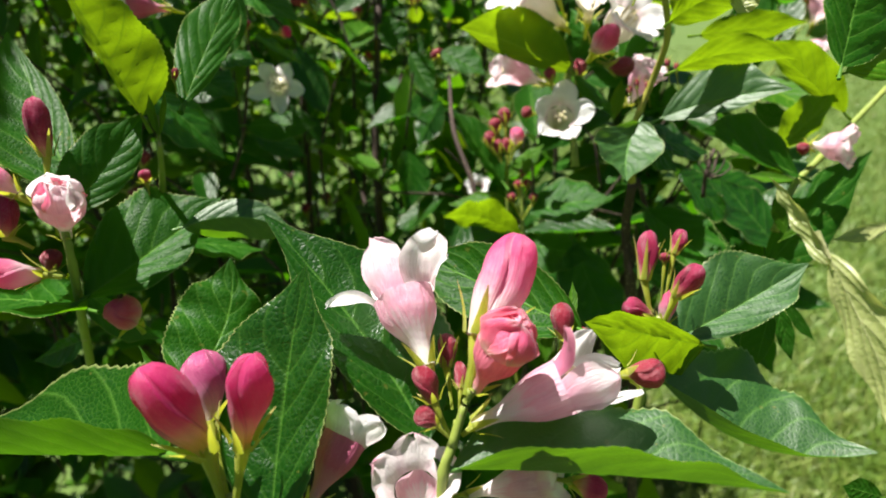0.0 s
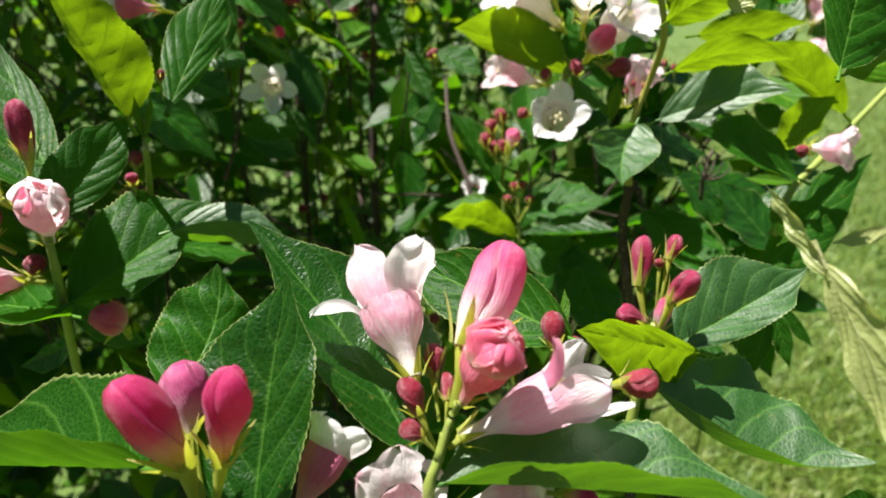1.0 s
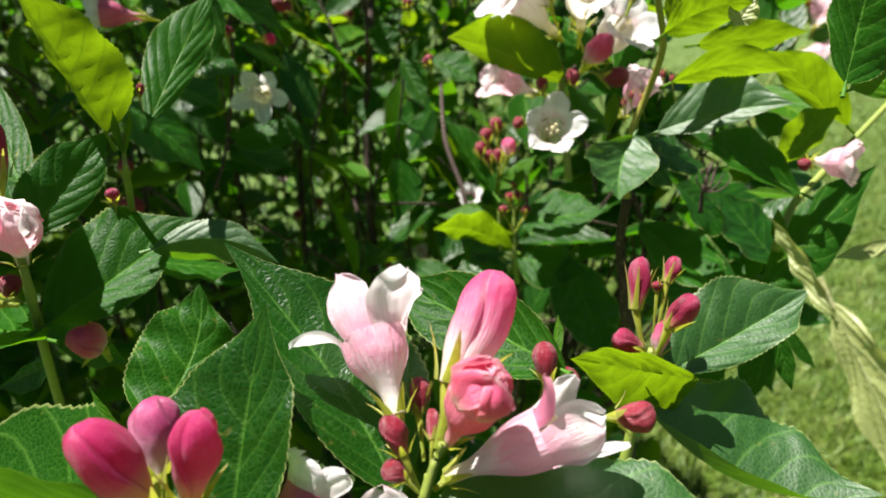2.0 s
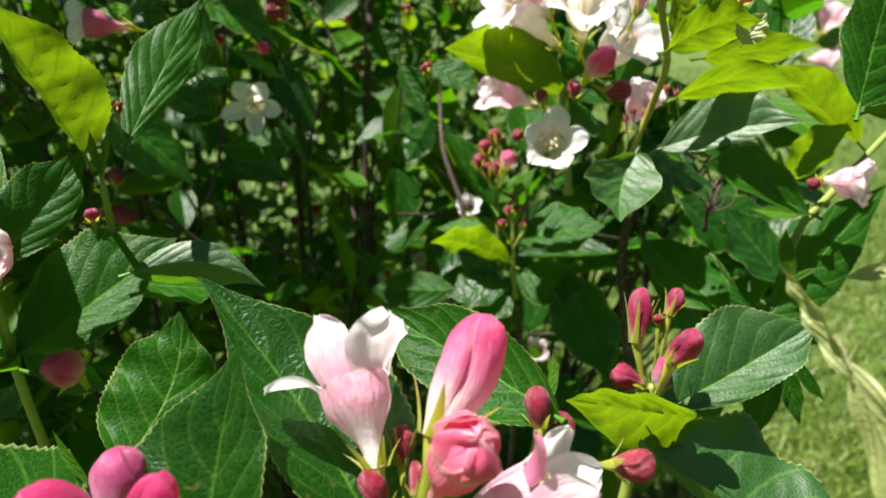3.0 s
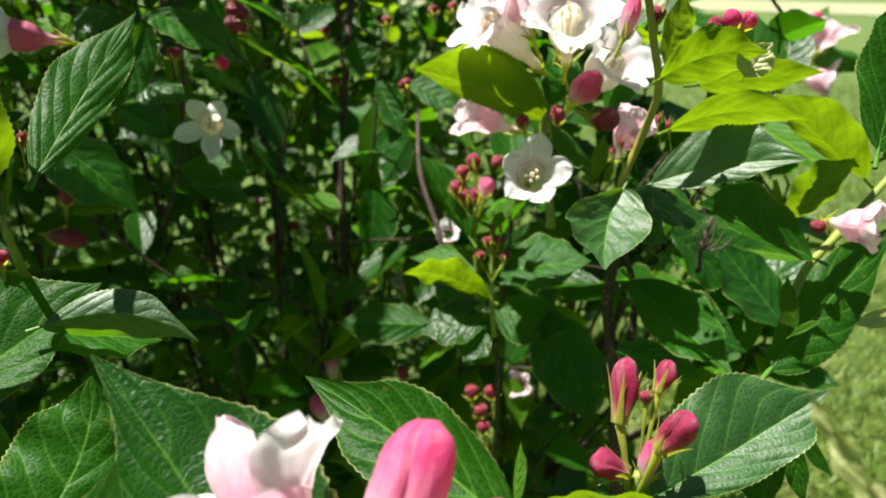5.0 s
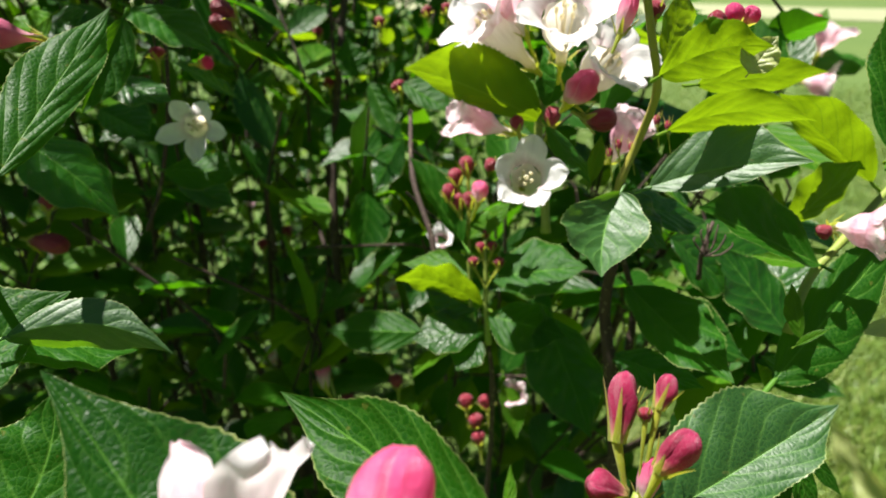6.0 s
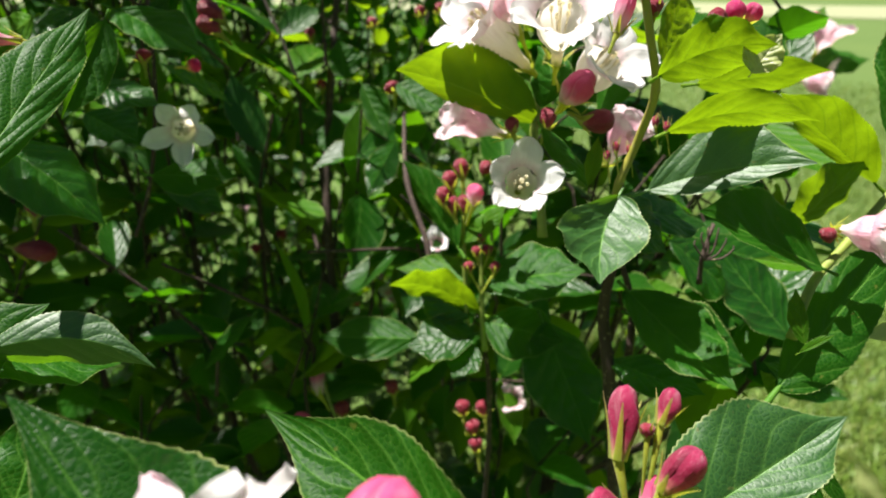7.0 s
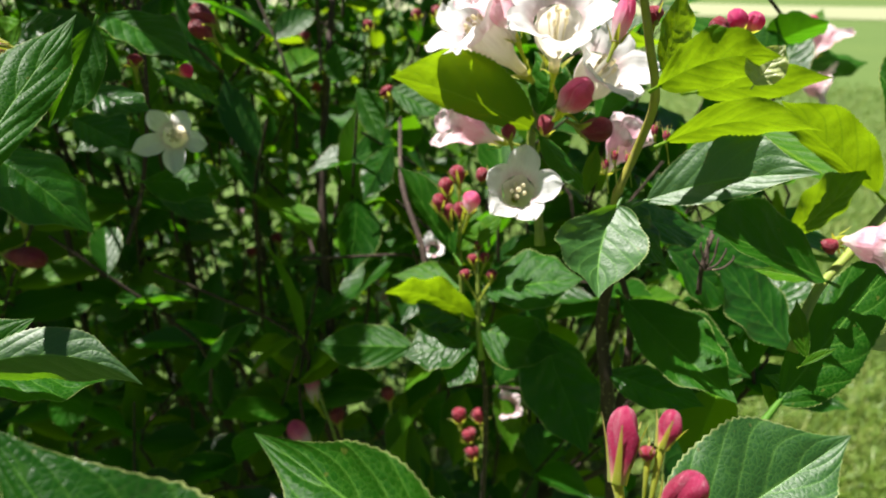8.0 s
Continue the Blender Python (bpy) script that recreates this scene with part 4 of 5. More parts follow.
leaf(olive_shoot, (0.0951, 0.2933, 0.9626), (0.1190, 0.2920, 0.9388), (0.0000, 0.0000, 0.0000), (0.0059, 0.0080, 0.0055), (-0.0046, -0.0076, -0.0042), LEAF_SHADED)
leaf(olive_shoot, (0.1004, 0.3015, 0.9568), (0.1440, 0.3157, 0.9408), (0.0000, 0.0000, 0.0000), (-0.0012, 0.0102, 0.0057), (0.0020, -0.0106, -0.0039), LEAF_SHADED)
bud(olive_shoot, (0.0906, 0.2869, 0.9824), (0.0905, 0.2890, 0.9865), 0.0025, (0.0922, 0.2851, 0.9748), BUD_CRIMSON, reach=1.3)
bud(olive_shoot, (0.0875, 0.2854, 0.9797), (0.0874, 0.2875, 0.9837), 0.0025, (0.0891, 0.2836, 0.9720), BUD_CRIMSON, reach=1.3)
bud(olive_shoot, (0.0957, 0.2864, 0.9816), (0.0957, 0.2885, 0.9856), 0.0025, (0.0975, 0.2846, 0.9740), BUD_CRIMSON, reach=1.3)
bud(olive_shoot, (0.1050, 0.2913, 0.9908), (0.1050, 0.2935, 0.9949), 0.0025, (0.1068, 0.2896, 0.9833), BUD_CRIMSON, reach=1.3)
bud(olive_shoot, (0.1091, 0.2904, 0.9891), (0.1091, 0.2925, 0.9931), 0.0025, (0.1110, 0.2886, 0.9815), BUD_CRIMSON, reach=1.3)
bud(olive_shoot, (0.1072, 0.2553, 1.0295), (0.1014, 0.2546, 1.0347), 0.0052, (0.1129, 0.2591, 1.0260), BUD_CRIMSON)
bud(olive_shoot, (0.1109, 0.2567, 1.0301), (0.1082, 0.2583, 1.0373), 0.0053, (0.1129, 0.2591, 1.0260), BUD_ROSE)
bud(olive_shoot, (0.1125, 0.2571, 1.0309), (0.1153, 0.2578, 1.0365), 0.0053, (0.1129, 0.2591, 1.0260), BUD_ROSE)
bud(olive_shoot, (0.0802, 0.2704, 1.0261), (0.0837, 0.2751, 1.0392), 0.0060, (0.0777, 0.2676, 1.0207), BUD_PINK)
bud(olive_shoot, (0.0895, 0.2676, 1.0314), (0.0896, 0.2693, 1.0367), 0.0049, (0.0908, 0.2701, 1.0255), BUD_CRIMSON, reach=1.0)

right_shoot = thing("weigela_shoot", (0.1551, 0.2555, 0.9235), "right-leaning shoot with long leaves and a faded pink flower", "flowering shoot")
stem(right_shoot, [(0.1551, 0.2555, 0.9235), (0.1646, 0.2670, 0.9407), (0.1813, 0.2793, 0.9511), (0.2028, 0.2958, 0.9631), (0.2256, 0.3121, 0.9767)], 0.0018, 0.0014, STEM_GREEN)
leaf(right_shoot, (0.1674, 0.2675, 0.9460), (0.1158, 0.2661, 0.9690), (-0.0003, 0.0012, 0.0001), (0.0004, 0.0103, 0.0146), (-0.0020, -0.0101, -0.0011), label='dark-green leaf with a pale rim')
leaf(right_shoot, (0.1702, 0.2974, 0.9491), (0.1944, 0.3008, 0.9767), (0.0000, 0.0000, 0.0000), (-0.0125, -0.0060, 0.0102), (0.0078, 0.0040, -0.0070), LEAF_PALE)
leaf(right_shoot, (0.2010, 0.3010, 0.9665), (0.1549, 0.3049, 1.0015), (0.0000, 0.0000, 0.0000), (0.0021, -0.0095, 0.0140), (-0.0088, 0.0045, 0.0011), LEAF_PALE, label='leaf glowing yellow against the sun')
leaf(right_shoot, (0.1500, 0.2468, 0.9072), (0.2186, 0.2974, 0.9490), (-0.0079, -0.0068, -0.0010), (-0.0029, 0.0119, 0.0091), (0.0055, -0.0115, -0.0083), LEAF, label='long leaf with a light midrib')
leaf(right_shoot, (0.1572, 0.2505, 0.9247), (0.1537, 0.2601, 0.9427), (0.0000, 0.0000, 0.0000), (-0.0046, -0.0004, -0.0007), (0.0027, 0.0002, 0.0004), LEAF_PALE)
leaf(right_shoot, (0.1552, 0.2491, 0.9220), (0.1651, 0.2481, 0.9308), (0.0000, 0.0000, 0.0000), (-0.0010, 0.0012, 0.0013), (0.0002, -0.0007, -0.0003), LEAF_PALE, wave=0.02)
leaf(right_shoot, (0.1728, 0.2808, 0.9391), (0.1536, 0.2913, 0.9376), (0.0000, 0.0000, 0.0000), (0.0004, 0.0011, 0.0023), (-0.0030, -0.0056, -0.0003), LEAF_PALE)
leaf(right_shoot, (0.2418, 0.2976, 0.9067), (0.2035, 0.2845, 0.9035), (0.0000, 0.0000, 0.0000), (-0.0007, 0.0013, 0.0031), (0.0017, -0.0042, -0.0028), LEAF_DRY)
leaf(right_shoot, (0.1994, 0.3173, 0.8800), (0.1678, 0.3468, 0.9141), (0.0000, 0.0000, 0.0000), (0.0153, 0.0130, 0.0029), (-0.0177, -0.0181, -0.0008), LEAF_SHADED)
leaf(right_shoot, (0.1874, 0.3379, 0.8760), (0.2293, 0.3664, 0.9084), (0.0000, 0.0000, 0.0000), (-0.0073, 0.0105, 0.0002), (0.0057, -0.0131, 0.0042), LEAF_SHADED)
leaf(right_shoot, (0.1680, 0.3660, 0.9077), (0.2213, 0.3687, 0.8914), (0.0000, 0.0000, 0.0000), (0.0012, 0.0136, 0.0060), (-0.0011, -0.0179, -0.0065), LEAF_SHADED)
leaf(right_shoot, (0.1882, 0.3692, 0.8924), (0.2176, 0.3555, 0.8453), (0.0000, 0.0000, 0.0000), (-0.0062, 0.0073, -0.0060), (0.0077, -0.0116, 0.0082), LEAF_SHADED)
leaf(right_shoot, (0.1453, 0.3532, 0.9154), (0.1839, 0.3490, 0.8863), (0.0000, 0.0000, 0.0000), (0.0064, 0.0139, 0.0065), (-0.0058, -0.0175, -0.0051), LEAF_SHADED)
leaf(right_shoot, (0.2354, 0.3707, 0.8738), (0.2112, 0.3978, 0.9036), (0.0000, 0.0000, 0.0000), (0.0145, 0.0118, 0.0010), (-0.0162, -0.0166, 0.0020), LEAF_SHADED)
leaf(right_shoot, (0.1569, 0.3489, 0.8861), (0.1983, 0.3519, 0.8704), (0.0000, 0.0000, 0.0000), (0.0008, 0.0127, 0.0044), (-0.0001, -0.0161, -0.0034), LEAF_SHADED)
stem(right_shoot, [(0.2053, 0.3256, 0.8742), (0.1930, 0.3435, 0.8759), (0.1711, 0.3604, 0.8970), (0.1746, 0.3711, 0.9172)], 0.0011, 0.0007, BARK)
flower(right_shoot, (0.1717, 0.2745, 0.9591), (0.1802, 0.2675, 0.9610), 0.0127, (0.1667, 0.2748, 0.9555), flare=45, lobe=0.6, petal=PETAL_BLUSH, stamens=False, label="faded pale pink flower")
bud(right_shoot, (0.1673, 0.2693, 0.9600), (0.1630, 0.2669, 0.9597), 0.0056, (0.1738, 0.2730, 0.9564), BUD_CRIMSON)
leaf(right_shoot, (0.1496, 0.2498, 0.9020), (0.1464, 0.2542, 0.9103), (0.0000, 0.0000, 0.0000), (-0.0003, 0.0000, -0.0001), (0.0041, 0.0007, 0.0012), LEAF_PALE, wave=0.15)
leaf(right_shoot, (0.1729, 0.2576, 0.8955), (0.1529, 0.2637, 0.9070), (0.0000, 0.0000, 0.0000), (0.0021, 0.0060, 0.0006), (-0.0018, -0.0031, -0.0015), LEAF)

middle_shoot = thing("weigela_shoot", (0.0653, 0.4108, 0.5019), "small shoot with tiny red buds and bright young leaves", "flowering shoot")
stem(middle_shoot, [(0.0653, 0.4108, 0.5019), (0.0609, 0.3615, 0.7288), (0.0564, 0.3389, 0.8247), (0.0526, 0.3401, 0.8547)], 0.0018, 0.0013, BARK)
stem(middle_shoot, [(0.0526, 0.3401, 0.8547), (0.0504, 0.3436, 0.8740), (0.0496, 0.3485, 0.8918), (0.0484, 0.3546, 0.9118)], 0.0018, 0.0008)
leaf(middle_shoot, (0.0494, 0.3447, 0.8761), (0.0000, 0.3629, 0.8806), (-0.0008, 0.0046, 0.0045), (0.0038, -0.0116, 0.0182), (-0.0031, 0.0083, -0.0119), LEAF_PALE, label='young yellow-green leaf in a patch of sun')
leaf(middle_shoot, (0.0450, 0.3554, 0.8877), (0.0030, 0.3762, 0.8843), (0.0000, 0.0000, 0.0000), (0.0055, 0.0122, 0.0059), (-0.0009, -0.0023, -0.0035), LEAF_PALE)
leaf(middle_shoot, (0.0525, 0.3485, 0.8918), (0.0999, 0.3367, 0.9058), (0.0010, 0.0016, -0.0002), (0.0014, 0.0173, 0.0099), (-0.0021, -0.0144, -0.0052))
leaf(middle_shoot, (0.0519, 0.3422, 0.8714), (0.0914, 0.3284, 0.8688), (-0.0006, 0.0000, 0.0010), (0.0052, 0.0138, 0.0061), (-0.0056, -0.0146, -0.0078))
leaf(middle_shoot, (0.0163, 0.3576, 0.8492), (-0.0408, 0.3595, 0.8486), (-0.0003, 0.0000, 0.0000), (0.0004, 0.0131, 0.0058), (-0.0007, -0.0082, -0.0092), LEAF)
leaf(middle_shoot, (0.0469, 0.3427, 0.8638), (0.0108, 0.3390, 0.8568), (0.0000, 0.0000, 0.0000), (-0.0026, 0.0144, 0.0058), (0.0021, -0.0134, -0.0039), LEAF_SHADED)
leaf(middle_shoot, (0.0469, 0.3399, 0.8585), (0.0348, 0.3234, 0.8489), (0.0000, 0.0000, 0.0000), (-0.0084, 0.0055, 0.0013), (0.0080, -0.0060, 0.0001), LEAF_SHADED)
leaf(middle_shoot, (0.0452, 0.3469, 0.8717), (0.0159, 0.3710, 0.8745), (0.0000, 0.0000, 0.0000), (0.0079, 0.0094, 0.0013), (-0.0051, -0.0051, -0.0098), LEAF_SHADED)
leaf(middle_shoot, (0.0813, 0.3373, 0.8750), (0.1042, 0.2999, 0.8260), (0.0006, 0.0051, -0.0012), (0.0198, 0.0118, 0.0002), (-0.0202, -0.0122, -0.0002), LEAF_SHADED)
leaf(middle_shoot, (0.1113, 0.3074, 0.9124), (0.1430, 0.2583, 0.8968), (0.0007, 0.0013, -0.0019), (0.0147, 0.0073, 0.0070), (-0.0136, -0.0090, 0.0005), label='dark-green leaf low in the shrub')
leaf(middle_shoot, (0.1168, 0.3095, 0.8973), (0.1669, 0.2907, 0.8833), (0.0000, 0.0000, 0.0000), (0.0120, 0.0289, 0.0042), (-0.0051, -0.0058, -0.0106), LEAF_SHADED)
leaf(middle_shoot, (0.1051, 0.2957, 0.8819), (0.1399, 0.2731, 0.8820), (0.0000, 0.0000, 0.0000), (0.0074, 0.0115, 0.0024), (-0.0071, -0.0110, -0.0001), LEAF_SHADED)
bud(middle_shoot, (0.0492, 0.3564, 0.9109), (0.0485, 0.3582, 0.9165), 0.0053, (0.0494, 0.3521, 0.9006), BUD_CRIMSON, reach=0.7)
bud(middle_shoot, (0.0469, 0.3529, 0.9044), (0.0462, 0.3548, 0.9100), 0.0053, (0.0495, 0.3486, 0.8941), BUD_CRIMSON, reach=0.7)
bud(middle_shoot, (0.0429, 0.3492, 0.8974), (0.0422, 0.3511, 0.9030), 0.0053, (0.0495, 0.3449, 0.8871), BUD_CRIMSON, reach=0.7)
bud(middle_shoot, (0.0567, 0.3493, 0.8975), (0.0559, 0.3512, 0.9031), 0.0053, (0.0495, 0.3449, 0.8871), BUD_CRIMSON, reach=0.7)
bud(middle_shoot, (0.0528, 0.3534, 0.9052), (0.0520, 0.3552, 0.9108), 0.0053, (0.0494, 0.3490, 0.8949), BUD_CRIMSON, reach=0.7)
stem(middle_shoot, [(0.0445, 0.3466, 0.8498), (0.0407, 0.3566, 0.9007), (0.0396, 0.3632, 0.9237)], 0.0016, 0.0008)
bud(middle_shoot, (0.0391, 0.3723, 0.9408), (0.0378, 0.3761, 0.9500), 0.0076, (0.0396, 0.3665, 0.9277), BUD_CRIMSON, reach=0.7)
bud(middle_shoot, (0.0333, 0.3693, 0.9350), (0.0320, 0.3730, 0.9442), 0.0076, (0.0397, 0.3635, 0.9220), BUD_CRIMSON, reach=0.7)
bud(middle_shoot, (0.0296, 0.3654, 0.9277), (0.0283, 0.3691, 0.9369), 0.0076, (0.0398, 0.3596, 0.9147), BUD_CRIMSON, reach=0.7)
bud(middle_shoot, (0.0402, 0.3635, 0.9242), (0.0389, 0.3673, 0.9334), 0.0070, (0.0398, 0.3577, 0.9111), BUD_CRIMSON, reach=0.7)
bud(middle_shoot, (0.0349, 0.3631, 0.9234), (0.0336, 0.3668, 0.9326), 0.0064, (0.0398, 0.3572, 0.9103), BUD_CRIMSON, reach=0.7)
bud(middle_shoot, (0.0442, 0.3561, 0.9316), (0.0451, 0.3596, 0.9424), 0.0085, (0.0412, 0.3605, 0.9185), BUD_PINK)
leaf(middle_shoot, (0.0375, 0.3550, 0.9082), (0.0065, 0.3957, 0.9422), (0.0000, 0.0000, 0.0000), (-0.0018, 0.0050, -0.0077), (0.0089, -0.0031, 0.0118), LEAF)
leaf(middle_shoot, (0.0398, 0.3563, 0.9108), (0.0624, 0.3615, 0.9311), (0.0000, 0.0000, 0.0000), (-0.0032, 0.0043, 0.0024), (0.0031, -0.0042, -0.0024), LEAF_PALE)
leaf(middle_shoot, (0.0383, 0.3838, 0.9411), (0.0442, 0.3892, 0.9513), (0.0000, 0.0000, 0.0000), (-0.0025, 0.0006, 0.0011), (0.0022, -0.0005, -0.0010), LEAF_PALE)

brown_cane = thing("weigela_cane", (0.1668, 0.2857, 0.4159), "upright brown woody cane in the shade", "cane", "canes of the shrub")
stem(brown_cane, [(0.1668, 0.2857, 0.4159), (0.1247, 0.3062, 0.7740), (0.1066, 0.2924, 0.8650), (0.1004, 0.3011, 0.9026), (0.0980, 0.2941, 0.9322)], 0.0035, 0.0024, BARK)
stem(brown_cane, [(0.1125, 0.2964, 0.8406), (0.1160, 0.3038, 0.8758), (0.1179, 0.3162, 0.8992), (0.1086, 0.3185, 0.9248)], 0.0022, 0.0014, BARK)
stem(brown_cane, [(0.1351, 0.2922, 0.9252), (0.1343, 0.2931, 0.9379), (0.1385, 0.2987, 0.9491)], 0.00110, 0.00070, BARK, "dry_stalk")
stem(brown_cane, [(0.1350, 0.2923, 0.9363), (0.1334, 0.2921, 0.9381), (0.1300, 0.2932, 0.9424), (0.1304, 0.2941, 0.9442)], 0.00050, 0.00030, BARK, "dry_stalk")
stem(brown_cane, [(0.1350, 0.2923, 0.9363), (0.1348, 0.2928, 0.9396), (0.1327, 0.2946, 0.9452), (0.1331, 0.2955, 0.9470)], 0.00050, 0.00030, BARK, "dry_stalk")
stem(brown_cane, [(0.1350, 0.2923, 0.9363), (0.1396, 0.2923, 0.9387), (0.1424, 0.2935, 0.9434), (0.1428, 0.2944, 0.9452)], 0.00050, 0.00030, BARK, "dry_stalk")
stem(brown_cane, [(0.1350, 0.2923, 0.9363), (0.1411, 0.2915, 0.9373), (0.1453, 0.2920, 0.9407), (0.1458, 0.2929, 0.9425)], 0.00050, 0.00030, BARK, "dry_stalk")
stem(brown_cane, [(0.1350, 0.2923, 0.9363), (0.1381, 0.2932, 0.9404), (0.1394, 0.2954, 0.9470), (0.1398, 0.2963, 0.9488)], 0.00050, 0.00030, BARK, "dry_stalk")
stem(brown_cane, [(0.1350, 0.2923, 0.9363), (0.1361, 0.2933, 0.9406), (0.1353, 0.2956, 0.9473), (0.1358, 0.2965, 0.9491)], 0.00050, 0.00030, BARK, "dry_stalk")

dark_cane = thing("weigela_cane", (-0.0483, 0.4022, 0.2090), "slender dark brown cane deep in the shrub", "cane", "canes of the shrub")
stem(dark_cane, [(-0.0483, 0.4022, 0.2090), (-0.0540, 0.4819, 0.6356), (-0.0553, 0.4890, 0.7769), (-0.0615, 0.5291, 0.8736), (-0.0596, 0.5673, 0.9454), (-0.0559, 0.6233, 1.0293)], 0.0042, 0.0028, BARK)
stem(dark_cane, [(-0.0553, 0.4890, 0.7769), (-0.0888, 0.5642, 0.8331), (-0.1503, 0.6088, 0.8743)], 0.0018, 0.0010, BARK)
stem(dark_cane, [(-0.0330, 0.4763, 0.7529), (-0.0237, 0.4934, 0.8065), (-0.0390, 0.5178, 0.8736)], 0.0015, 0.0010, BARK)
stem(dark_cane, [(0.0256, 0.3751, 0.8608), (0.0203, 0.3920, 0.8927), (0.0078, 0.4185, 0.9211), (0.0045, 0.4575, 0.9520)], 0.0020, 0.0013, BARK)
leaf(dark_cane, (-0.0570, 0.5567, 0.9255), (-0.0584, 0.5311, 0.8987), (0.0000, 0.0000, 0.0000), (-0.0152, 0.0022, -0.0013), (0.0118, 0.0019, -0.0024))
leaf(dark_cane, (-0.0262, 0.4963, 0.9610), (-0.0076, 0.4694, 0.9317), (0.0000, 0.0000, 0.0000), (-0.0063, 0.0012, -0.0051), (0.0104, -0.0013, 0.0078))
leaf(dark_cane, (-0.0409, 0.5185, 0.9601), (-0.0453, 0.5318, 0.9852), (0.0000, 0.0000, 0.0000), (-0.0102, -0.0007, -0.0014), (0.0141, 0.0010, 0.0020))
leaf(dark_cane, (-0.0013, 0.4588, 0.9331), (-0.0191, 0.4423, 0.9020), (0.0000, 0.0000, 0.0000), (-0.0100, 0.0112, -0.0002), (0.0091, -0.0022, -0.0041), LEAF_SHADED)
leaf(dark_cane, (-0.0018, 0.4761, 0.9657), (0.0314, 0.4577, 0.9524), (0.0000, 0.0000, 0.0000), (0.0087, 0.0093, 0.0089), (-0.0055, -0.0074, -0.0035))
bud(dark_cane, (-0.0026, 0.4766, 0.9601), (-0.0057, 0.4800, 0.9666), 0.0096, (-0.0019, 0.4742, 0.9514), BUD_CRIMSON)

edge_shoot = thing("weigela_shoot", (0.1273, 0.1103, 0.9380), "close shoot with a twisted pale leaf", "shoot")
stem(edge_shoot, [(0.3400, 0.2600, -0.0100), (0.3000, 0.2100, 0.4000), (0.2200, 0.1500, 0.8000), (0.1049, 0.0828, 0.9586), (0.0950, 0.0843, 0.9593), (0.0914, 0.0858, 0.9599)], 0.0040, 0.0012)
leaf(edge_shoot, (0.0794, 0.1109, 0.9901), (0.0926, 0.0782, 0.9564), (-0.0012, 0.0036, 0.0036), (-0.0009, 0.0000, -0.0058), (0.0023, -0.0039, 0.0038), LEAF_DRY, wave=0.16, label='twisted pale yellow-green leaf close by')
leaf(edge_shoot, (0.0799, 0.1084, 0.9875), (0.0712, 0.1249, 1.0016), (0.0009, 0.0004, 0.0007), (-0.0002, -0.0018, 0.0005), (-0.0014, 0.0012, -0.0023), LEAF_DRY, wave=0.2, stalk=0.0, label="narrow curled leaf, dry at its edges")
leaf(edge_shoot, (0.1358, 0.2127, 1.0071), (0.1488, 0.2368, 1.0480), (0.0012, 0.0027, -0.0013), (-0.0107, -0.0001, 0.0035), (0.0179, 0.0003, -0.0059), label='leaf with a crinkled white edge')
leaf(edge_shoot, (0.1389, 0.2139, 1.0050), (0.1766, 0.2282, 1.0106), (0.0000, 0.0000, 0.0000), (-0.0026, 0.0059, 0.0022), (0.0026, -0.0052, -0.0044), LEAF_PALE)
leaf(edge_shoot, (0.1366, 0.1315, 0.8926), (0.1243, 0.1331, 0.8957), (0.0000, 0.0000, 0.0000), (0.0011, 0.0018, 0.0034), (-0.0013, -0.0022, -0.0041))

far_shoot = thing("weigela_shoot", (0.3681, 0.7117, 0.8549), "distant shoot with a pale pink flower over the lawn", "flowering shoot")
stem(far_shoot, [(0.3655, 0.6087, -0.0100), (0.3650, 0.6685, 0.7097), (0.3681, 0.7117, 0.8549), (0.3994, 0.7291, 0.9301), (0.4172, 0.7328, 0.9585)], 0.0020, 0.0012)
flower(far_shoot, (0.4172, 0.7286, 0.9507), (0.4226, 0.7278, 0.9704), 0.0262, (0.4175, 0.7320, 0.9357), petal=PETAL_BLUSH, flare=60, lobe=0.75)
bud(far_shoot, (0.4142, 0.7411, 0.9741), (0.4082, 0.7480, 0.9871), 0.0197, (0.4172, 0.7300, 0.9533), BUD_ROSE)
flower(far_shoot, (0.4055, 0.7263, 0.9249), (0.4232, 0.7148, 0.9246), 0.0232, (0.3934, 0.7262, 0.9247), petal=PETAL_BLUSH, flare=60, lobe=0.75)
leaf(far_shoot, (0.4175, 0.7348, 0.9410), (0.4766, 0.7263, 0.9463), (0.0000, 0.0000, 0.0000), (0.0025, 0.0227, 0.0091), (-0.0008, -0.0122, -0.0105))
leaf(far_shoot, (0.4114, 0.7376, 0.9462), (0.3572, 0.7428, 0.9560), (0.0000, 0.0000, 0.0000), (0.0038, 0.0175, 0.0116), (-0.0034, -0.0166, -0.0098), LEAF_PALE)
leaf(far_shoot, (0.4114, 0.7404, 0.9515), (0.4355, 0.7632, 0.9944), (0.0000, 0.0000, 0.0000), (-0.0112, 0.0114, 0.0002), (0.0083, -0.0108, 0.0010), LEAF_PALE)
leaf(far_shoot, (0.3994, 0.7262, 0.9248), (0.3632, 0.7542, 0.9773), (0.0000, 0.0000, 0.0000), (-0.0115, -0.0033, -0.0062), (0.0160, 0.0046, 0.0086))
stem(middle_shoot, [(-0.0261, 0.3918, 0.6153), (-0.0377, 0.3962, 0.7302), (-0.0484, 0.4051, 0.7682), (-0.0546, 0.4178, 0.7921)], 0.0012, 0.0006)
bud(middle_shoot, (-0.0534, 0.4048, 0.7675), (-0.0576, 0.4142, 0.7852), 0.0102, (-0.0471, 0.4035, 0.7545), BUD_PINK)
